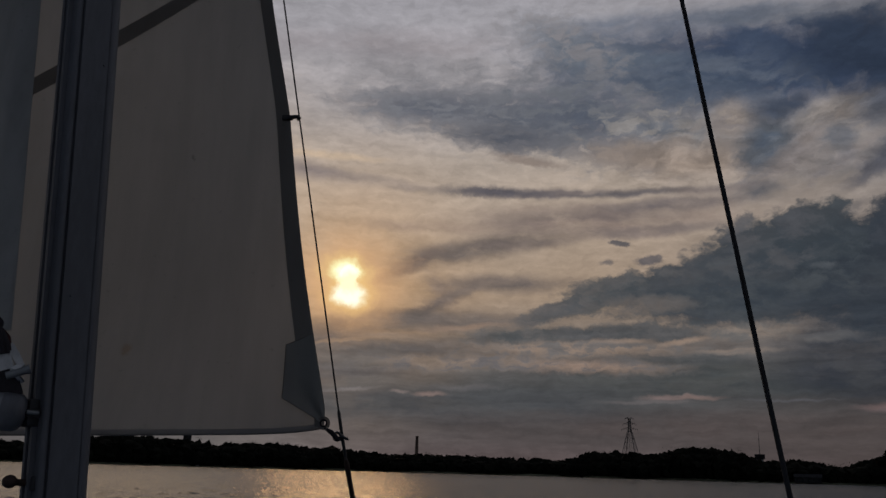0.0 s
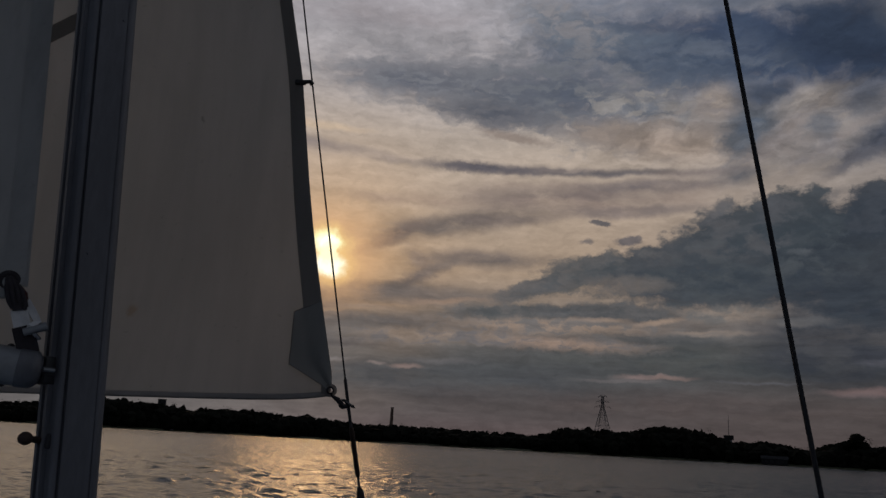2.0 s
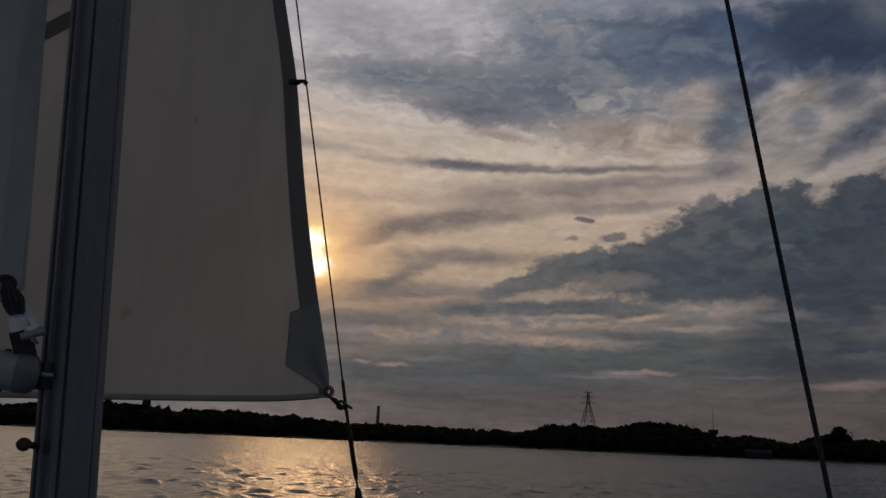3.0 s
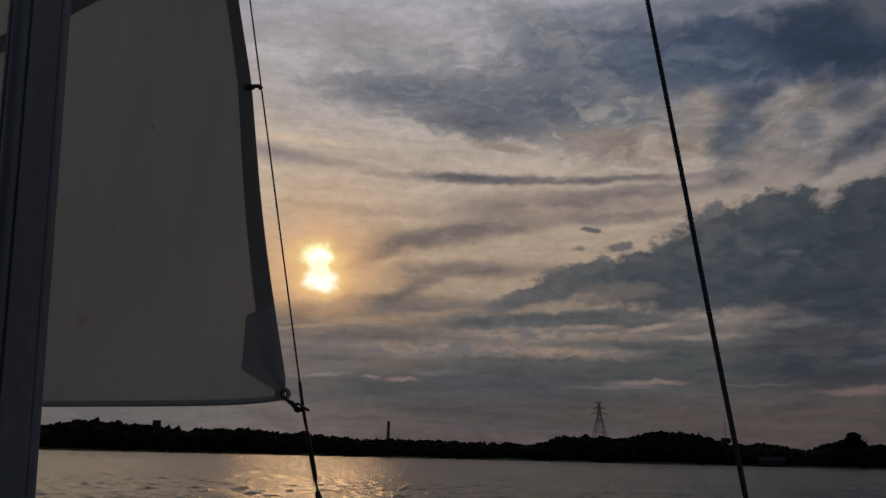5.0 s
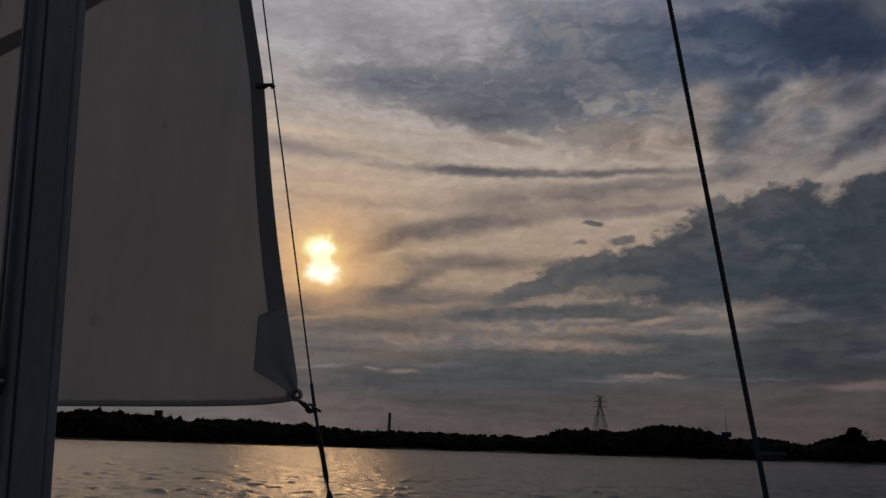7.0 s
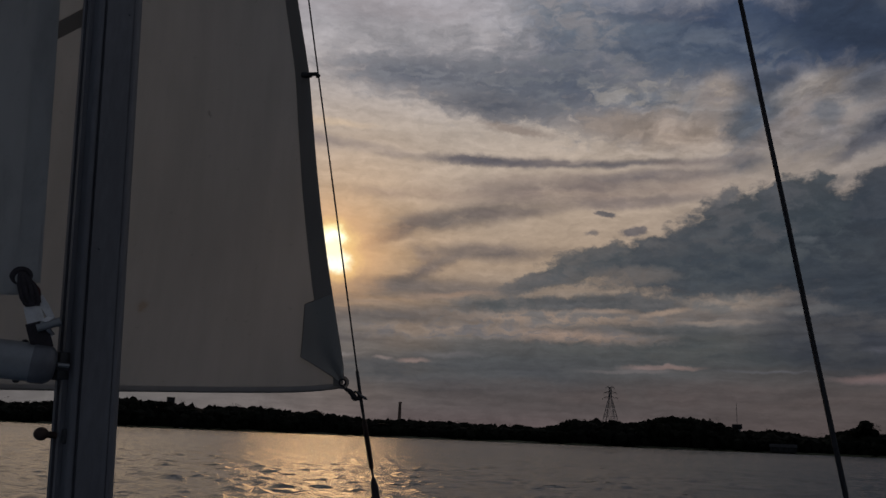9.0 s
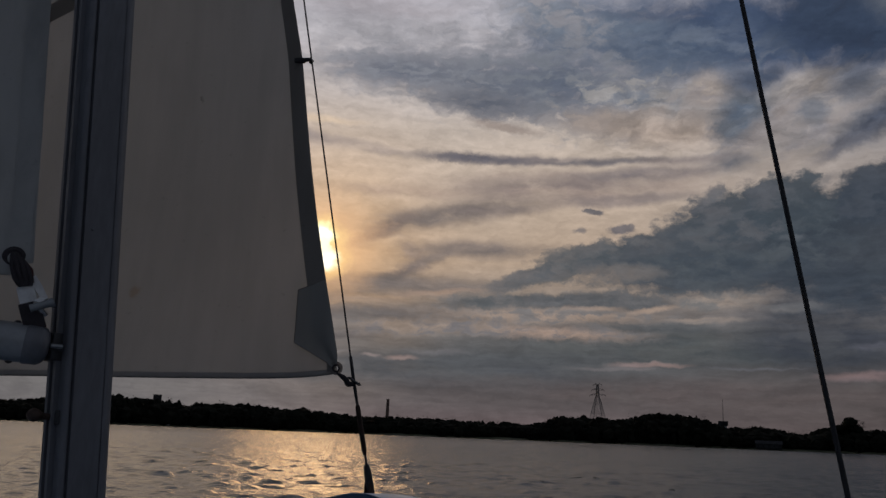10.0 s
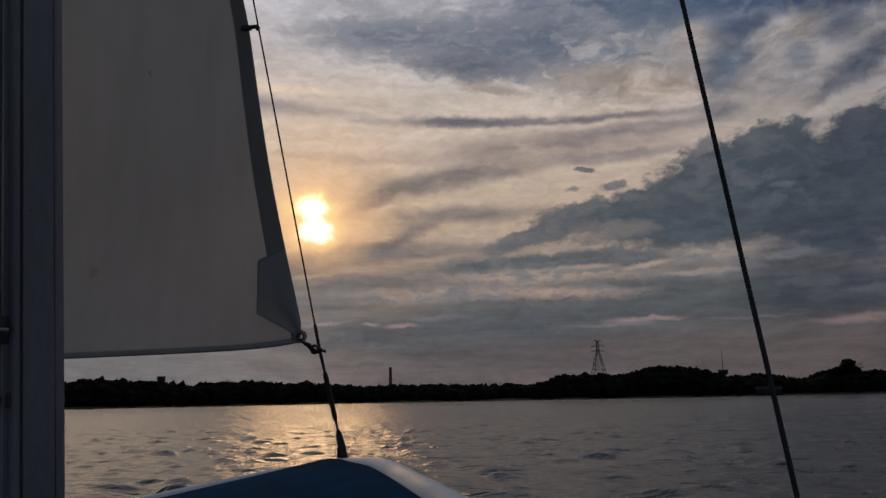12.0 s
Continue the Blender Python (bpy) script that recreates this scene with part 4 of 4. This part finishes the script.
BOOM_DIR = Vector((-0.905, -0.41, 0.07)).normalized()
BOOM_END = Vector((-0.804, 1.36, 1.083))


def build_boom():
    b = thing("boom", "round grey aluminium boom pinned to the mast", "boom")
    side = BOOM_DIR.cross(Vector((0, 0, 1))).normalized()
    upv = side.cross(BOOM_DIR)
    part("tube", Shape().tube([BOOM_END + BOOM_DIR * d for d in (0.024, 0.4, 1.2, 2.3)], 0.0335, 28), ALLOY_BOOM, b)
    part("end_cap", Shape().tube([BOOM_END + BOOM_DIR * d for d in (-0.012, -0.010, -0.004, 0.004, 0.024, 0.027)], [0.012, 0.022, 0.030, 0.0345, 0.0352, 0.0345], 28), ALLOY, b)
    for d, q in ((0.045, 1), (0.045, -1)):
        part("screw_head", Shape().ball(BOOM_END + BOOM_DIR * d + upv * 0.0335 * q, 0.0062, (1, 1, 0.7), 2), BLACK, b)
    part("tang", Shape().box(BOOM_END - BOOM_DIR * 0.02, (0.028, 0.006, 0.014), Matrix.Rotation(0.42, 4, "Z"), 0.002), BLACK, b)


build_boom()

# mainsail: a sheet that runs aft along the boom
GROM = Vector((-0.867, 1.338, 1.234))


def main_luff(z):
    return Vector((-0.836 - 0.118 * (z - 1.253), 1.342 + 0.055 * (z - 1.253), z))


def main_at(w, z, lift=0.0):
    p = main_luff(z) + Vector((-0.905, -0.41, 0)) * w
    n = Vector((0.41, -0.905, 0))
    belly = 0.05 * math.sin(min(1, w / 1.6) * 3.14159) + 0.006 * noise.noise((w * 5, z * 2.5, 0)) + 0.004 * math.sin(w * 30 + z * 2) * math.exp(-max(0, z - 1.2) * 3)
    return p - n * belly + n * lift


def main_foot(w):
    return 1.195 + 0.05 * math.exp(-w / 0.012) + 0.045 * w


def build_mainsail():
    m = thing("mainsail", "grey-white mainsail with a hemmed luff above the boom", "sail")
    ws = [0, 0.004, 0.01, 0.02, 0.035, 0.05, 0.07, 0.1, 0.14, 0.19, 0.25, 0.35, 0.5, 0.7, 1.0, 1.4]
    zs = np.concatenate([np.linspace(0, 1, 60) ** 1.4])
    rows = [[main_at(w * (1 - 0.75 * f), main_foot(w) + (4.6 - main_foot(w)) * f) for w in ws] for f in zs]
    part("cloth", Shape().grid(rows), SAIL_MAIN, m)
    hem = Shape()
    for k in (1, -1):
        hem.grid([[main_at(w, z, 0.003 * k) for w in (-0.001, 0.018, 0.036)] for z in np.linspace(1.225, 3.4, 60)])
    part("luff_tape", hem, SAIL_MAIN, m)
    hem = Shape().grid([[main_at(w, main_foot(w) + d, 0.003) for d in (-0.001, 0.018)] for w in np.linspace(0.012, 1.3, 50)])
    part("foot_tape", hem, SAIL_MAIN, m)
    patch = Shape().grid([[main_at(w, max(main_foot(w) + 0.002, 1.2) + d, 0.005) for d in np.linspace(0, 0.13 * max(0.05, 1 - w / 0.16), 6)] for w in np.linspace(0.004, 0.155, 12)])
    part("corner_patch", patch, SAIL_MAIN, m)
    n = Vector((0.41, -0.905, 0))
    eye = GROM + Vector((0.002, 0.001, -0.003))
    part("grommet", Shape().ring(eye + n * 0.009, n, 0.0140, 0.0072), WEB_DARK, m, "dark ringed tack eyelet")
    # no real opening: a white disc imitates sky light showing through the eyelet
    part("eyelet_sky_disc", Shape().tube([eye + n * 0.009, eye + n * 0.012], 0.0085, 14), WEB_WHITE, m)


build_mainsail()


def strip(pts, wide, thick, across):
    """A flat strap along pts."""
    s, rows = Shape(), []
    pts = [Vector(p) for p in pts]
    for i, p in enumerate(pts):
        t = (pts[min(i + 1, len(pts) - 1)] - pts[max(0, i - 1)]).normalized()
        u = (across - t * across.dot(t)).normalized() * wide / 2
        n = t.cross(u).normalized() * thick / 2
        rows.append([p - u - n, p + u - n, p + u + n, p - u + n])
    s.grid(rows, closed=True)
    s.f += [(3, 2, 1, 0), tuple(len(s.v) - 4 + i for i in range(4))]
    return s


def build_tack_strap():
    t = thing("tack_lashing", "black and white strap with shackle tying sail to boom", "strap")
    n = Vector((0.41, -0.905, 0))
    side = Vector((0.905, 0.41, 0))
    a, b = GROM + n * 0.014 + side * 0.006, Vector((-0.819, 1.356, 1.116)) + n * 0.014
    at = lambda f, o=0.0: a.lerp(b, f) + n * (0.004 * math.sin(f * 3.14)) + side * o
    part("upper_cord", Shape().tube([at(0.04), at(0.12), at(0.27, 0.003), at(0.46)], [0.006, 0.010, 0.0118, 0.011], 12), WEB_DARK, t)
    for o, sag in ((-0.009, 0.003), (-0.003, 0.006), (0.004, 0.004), (0.010, 0.0)):
        top = GROM + n * 0.015 + side * (0.004 + o * 0.5)
        part("loop_cord", Shape().tube([top - n * 0.004 + Vector((0, 0, 0.006)), top + n * sag, at(0.16, o * 1.2) + n * (0.008 + sag), at(0.34, o * 1.35) + n * 0.009, at(0.44, o) + n * 0.006],
                                       [0.0030, 0.0036, 0.0042, 0.0042, 0.0034], 8), WEB_DARK, t)
    part("red_cord", Shape().tube([at(0.08, 0.008), at(0.2, 0.014), at(0.4, 0.012)], [0.005, 0.007, 0.006], 8), WEB_RED, t)
    part("white_strap", strip([at(0.44), at(0.50), at(0.56), at(0.64), at(0.70)], 0.027, 0.010, side), WEB_WHITE, t)
    part("lower_strap", strip([at(0.68), at(0.8), at(0.95), at(1.06)], 0.034, 0.011, side), WEB_DARK, t)
    pin = Vector((-0.802, 1.345, 1.152)) + n * 0.014
    part("shackle_arm", strip([at(0.30, 0.016), at(0.44, 0.022), at(0.60, 0.026), pin - side * 0.012], 0.013, 0.007, side), WEB_WHITE, t)
    part("shackle", strip([pin - side * 0.014, at(0.84, 0.022), at(0.92, 0.008)], 0.006, 0.006, side), STEEL, t)
    part("clevis_pin", Shape().tube([pin - side * 0.022 - Vector((0, 0, 0.010)), pin - side * 0.002 - Vector((0, 0, 0.002)), pin + side * 0.010 + Vector((0, 0, 0.003))], [0.0068, 0.0068, 0.0068], 14), ALLOY_BOOM, t)
    part("pin_head", Shape().tube([pin + side * 0.008 + Vector((0, 0, 0.002)), pin + side * 0.014 + Vector((0, 0, 0.005))], 0.0085, 14), ALLOY_BOOM, t)


build_tack_strap()

# jib: a sheet given as depth over bearing-wise x and height z
def jib_luff(z):
    scallop = 0.011 * math.sin(math.pi * (((z - 1.105) / 0.826) % 1.0)) ** 1.3
    return -0.357 - 0.1865 * (z - 1.105) - scallop * (1 if z > 1.105 else 0) - 0.016 * max(0.0, min(1.0, (1.130 - z) / 0.02))


def jib_leech(z):
    return -1.72 + (z - 1.0) * (1.72 - 1.13) / 3.6 + 0.03 * math.sin(math.pi * min(1, (z - 1.0) / 3.6))


def tack_crease(x, z):
    dx, dz = -0.357 - x, z - 1.103
    r = math.hypot(dx, dz)
    return 0.0055 * math.sin(9 * math.atan2(dz, dx + 1e-6) + 6 * r) * math.exp(-r / 0.16) * min(1, r / 0.03)


def jib_y(x, z):
    l = jib_luff(z)
    d = max(0.0, l - x)
    wide = max(0.05, l - jib_leech(z))
    belly = 0.10 * math.sin(math.pi * min(1, d / wide)) * min(1, 0.25 + (z - 1.0) * 0.8)
    return 1.954 - 0.03 * (z - 1.1) - 0.20 * max(-0.1, z - 1.1) * (z - 2.0) * min(1, d / 0.5) - 0.10 * d + belly + 0.004 * noise.noise((x * 4, z * 1.5, 0)) + tack_crease(x, z)


def jib_foot(x):
    d = max(0.0, -0.357 - x)
    return 1.100 - 0.017 * (1 - math.exp(-d / 0.07)) - 0.031 * d


def jib_strip(pts, offset, mat, parent, name, label=""):
    """A band lying on the jib; pts are rows of (x, z)."""
    return part(name, Shape().grid([[(x, jib_y(x, z) + offset, z) for x, z in r] for r in pts]), mat, parent, label)


def build_jib():
    j = thing("jib", "translucent off-white jib hanked to the forestay", "sail")
    rows = []
    for f in np.linspace(0, 1, 90) ** 1.3:
        row = []
        for u in np.linspace(0, 1, 46) ** 1.25:
            z0 = jib_foot(-0.357 - u * 1.36)
            z = z0 + (4.5 - z0) * f
            x = jib_luff(z) + (jib_leech(z) - jib_luff(z)) * u
            row.append((x, jib_y(x, z), z))
        rows.append(row)
    part("cloth", Shape().grid(rows), SAIL_JIB, j)
    zs = np.linspace(1.10, 4.3, 120)
    wide = lambda z: (0.054 - 0.018 * min(1, (z - 1.1))) * min(1, 0.3 + max(0.0, z - 1.10) / 0.13)
    jib_strip([[(jib_luff(z) + 0.001 - wide(z) * q, z) for q in (0, 0.33, 0.66, 1)] for z in zs], -0.004, SAIL_TAPE, j, "luff_tape", "dark doubled luff tape")
    xs = np.linspace(-0.364, -1.65, 90)
    jib_strip([[(x, jib_foot(x) + d) for d in (-0.001, 0.007, 0.013)] for x in xs], -0.004, SAIL_HEM, j, "foot_tape")
    part("bolt_rope", Shape().tube([(x, jib_y(x, jib_foot(x)) - 0.004, jib_foot(x)) for x in xs], 0.0022, 6), SAIL_TAPE, j, "dark rope sewn along the foot")
    # corner patch at the tack, with a slanted head and a cut-off lower corner
    edge = -0.474
    head = lambda x: min(1.301 + (x - edge) * 0.42, 1.108 + (-0.357 - x) / 0.222)
    sole = lambda x: max(jib_foot(x), 1.168 - (x - edge) * 0.56)
    jib_strip([[(x, sole(x) + (max(head(x), sole(x) + 0.001) - sole(x)) * q) for q in np.linspace(0, 1, 14)]
               for x in np.linspace(-0.364, edge, 20)], -0.007, SAIL_PATCH, j, "corner_patch", "dark reinforced corner patch")
    hem = [(edge + 0.045, head(edge + 0.045)), (edge + 0.02, head(edge + 0.02)), (edge, 1.301), (edge, 1.26), (edge, 1.21), (edge, 1.168),
           (edge + 0.045, 1.144), (edge + 0.09, 1.119)]
    part("patch_hem", Shape().tube([(x, jib_y(x, z) - 0.008, z) for x, z in hem], 0.0009, 6), SAIL_TAPE, j)
    # wide seam across the sail
    seam = [(x, 2.038 + (x + 1.2) * 0.74 - 0.10 * (x + 1.2) ** 2) for x in np.linspace(-1.55, -0.66, 50)]
    jib_strip([[(x + 0.010 * q, z - 0.017 * q) for q in (-1, 0, 1)] for x, z in seam], -0.004, SAIL_TAPE, j, "seam", "broad darker panel seam")
    ring = Vector((-0.365, jib_y(-0.365, 1.108) - 0.008, 1.109))
    disc = Shape()
    disc.grid([[ring + Vector((math.cos(a) * r, 0.002, math.sin(a) * r)) for r in (0.0065, 0.011, 0.0165)] for a in np.linspace(0, 2 * math.pi, 25)])
    part("eyelet_patch", disc, SAIL_TAPE, j)
    part("tack_eyelet", Shape().ring(ring, (0, 1, 0), 0.0078, 0.0022), WEB_DARK, j)
    for i, z in enumerate((1.919, 2.745, 3.575)):
        x = jib_luff(z)
        y = jib_y(x, z)
        h = Shape().box((x - 0.006, y - 0.006, z), (0.03, 0.012, 0.014), None, 0.004)
        h.tube([(x - 0.012, y - 0.006, z), (x + 0.014, y - 0.010, z + 0.001), (x + 0.022, y - 0.012, z + 0.001), (x + 0.026, y - 0.004, z + 0.001), (x + 0.02, y + 0.004, z)], [0.0062, 0.0055, 0.0052, 0.0048, 0.004], 10)
        part("hank", h, BLACK, j, "black piston hank")


build_jib()
TACK = Vector((-0.3225, 1.980, 1.079))
STAY_UP = Vector((-0.1558, -0.04, 0.807)).normalized()


def twisted(a, b, radius, strand, pitch, strands, step):
    """A wire rope: strands wound round one another."""
    a, b = Vector(a), Vector(b)
    t = (b - a).normalized()
    u = t.orthogonal().normalized()
    w = t.cross(u)
    n = int((b - a).length / step)
    out = []
    for k in range(strands):
        pts = []
        for i in range(n + 1):
            d = i * step
            ang = 2 * math.pi * (d / pitch + k / strands)
            pts.append(a + t * d + (u * math.cos(ang) + w * math.sin(ang)) * radius)
        out.append(Shape().tube(pts, strand, 5))
    return out


def build_forestay():
    f = thing("forestay", "thin dark wire forestay with turnbuckle at the bow", "stay")
    a, top = TACK + Vector((0, 0, 0.0)), TACK + STAY_UP * 4.3
    for k in twisted(a, a + STAY_UP * 1.9, 0.0012, 0.0013, 0.03, 4, 0.006):
        part("strand", k, WIRE, f)
    part("upper_wire", Shape().tube([a + STAY_UP * 1.9, top], 0.0023, 8), WIRE, f)
    part("wire_sleeve", Shape().tube([a + STAY_UP * d for d in (-0.004, 0.0, 0.06, 0.066)], [0.003, 0.0042, 0.0042, 0.0025], 10), BLACK, f)
    base = BOW + Vector((0.0, 0, 0.03))
    at = lambda q: TACK.lerp(base, q)
    part("toggle", Shape().tube([at(0), at(0.10), at(0.24)], [0.0045, 0.0042, 0.0034], 10), DARK_STEEL, f)
    part("turnbuckle_body", Shape().tube([at(q) for q in (0.22, 0.24, 0.28, 0.60, 0.68, 0.72, 0.73)], [0.003, 0.0055, 0.0065, 0.0065, 0.0065, 0.005, 0.003], 12), BRONZE, f, "dark bronze turnbuckle")
    part("threaded_rod", Shape().tube([at(0.72), at(0.85)], 0.003, 10), DARK_STEEL, f)
    part("fork_cover", Shape().tube([at(q) for q in (0.82, 0.84, 0.90, 1.0, 1.16)], [0.004, 0.0070, 0.0098, 0.0102, 0.0102], 14), BLACK, f, "dark boot over the stay fork")


build_forestay()


def build_tack_link():
    k = thing("jib_tack_shackle", "dark strap and shackle joining jib tack to stay", "shackle")
    hole = Vector((-0.359, 1.955, 1.102))
    s = Shape().tube([hole + Vector((-0.004, -0.008, -0.004)), hole.lerp(TACK, 0.35) + Vector((0, -0.006, -0.006)), hole.lerp(TACK, 0.7) + Vector((0, -0.004, -0.012)),
                      TACK + Vector((0.002, -0.004, -0.006))], [0.003, 0.0065, 0.0062, 0.005], 10)
    part("strap", s, WEB_DARK, k)
    part("bow_ring", Shape().ring(TACK + Vector((-0.012, -0.004, 0.0)), (0.2, 1, 0.2), 0.0095, 0.0034), DARK_STEEL, k)
    part("pin", Shape().tube([TACK + Vector((-0.006, -0.01, 0.006)), TACK + Vector((0.014, -0.01, -0.006)), TACK + Vector((0.017, -0.01, -0.004))], [0.0035, 0.0035, 0.006], 8), DARK_STEEL, k)


build_tack_link()


def build_shroud():
    s = thing("shroud", "dark twisted wire shroud beside the cockpit", "shroud")
    at = lambda z: Vector((0.4027 - 0.0946 * (z - 0.9), 0.9974 + 0.1051 * (z - 0.9), z))
    for k in twisted(at(0.62), at(2.1), 0.0019, 0.0018, 0.045, 6, 0.005):
        part("strand", k, WIRE, s)
    part("upper_wire", Shape().tube([at(2.1), at(5.0)], 0.004, 8), WIRE, s)
    part("swage", Shape().tube([at(0.52), at(0.53), at(0.61), at(0.625)], [0.004, 0.006, 0.006, 0.0045], 12), STEEL, s)


build_shroud()
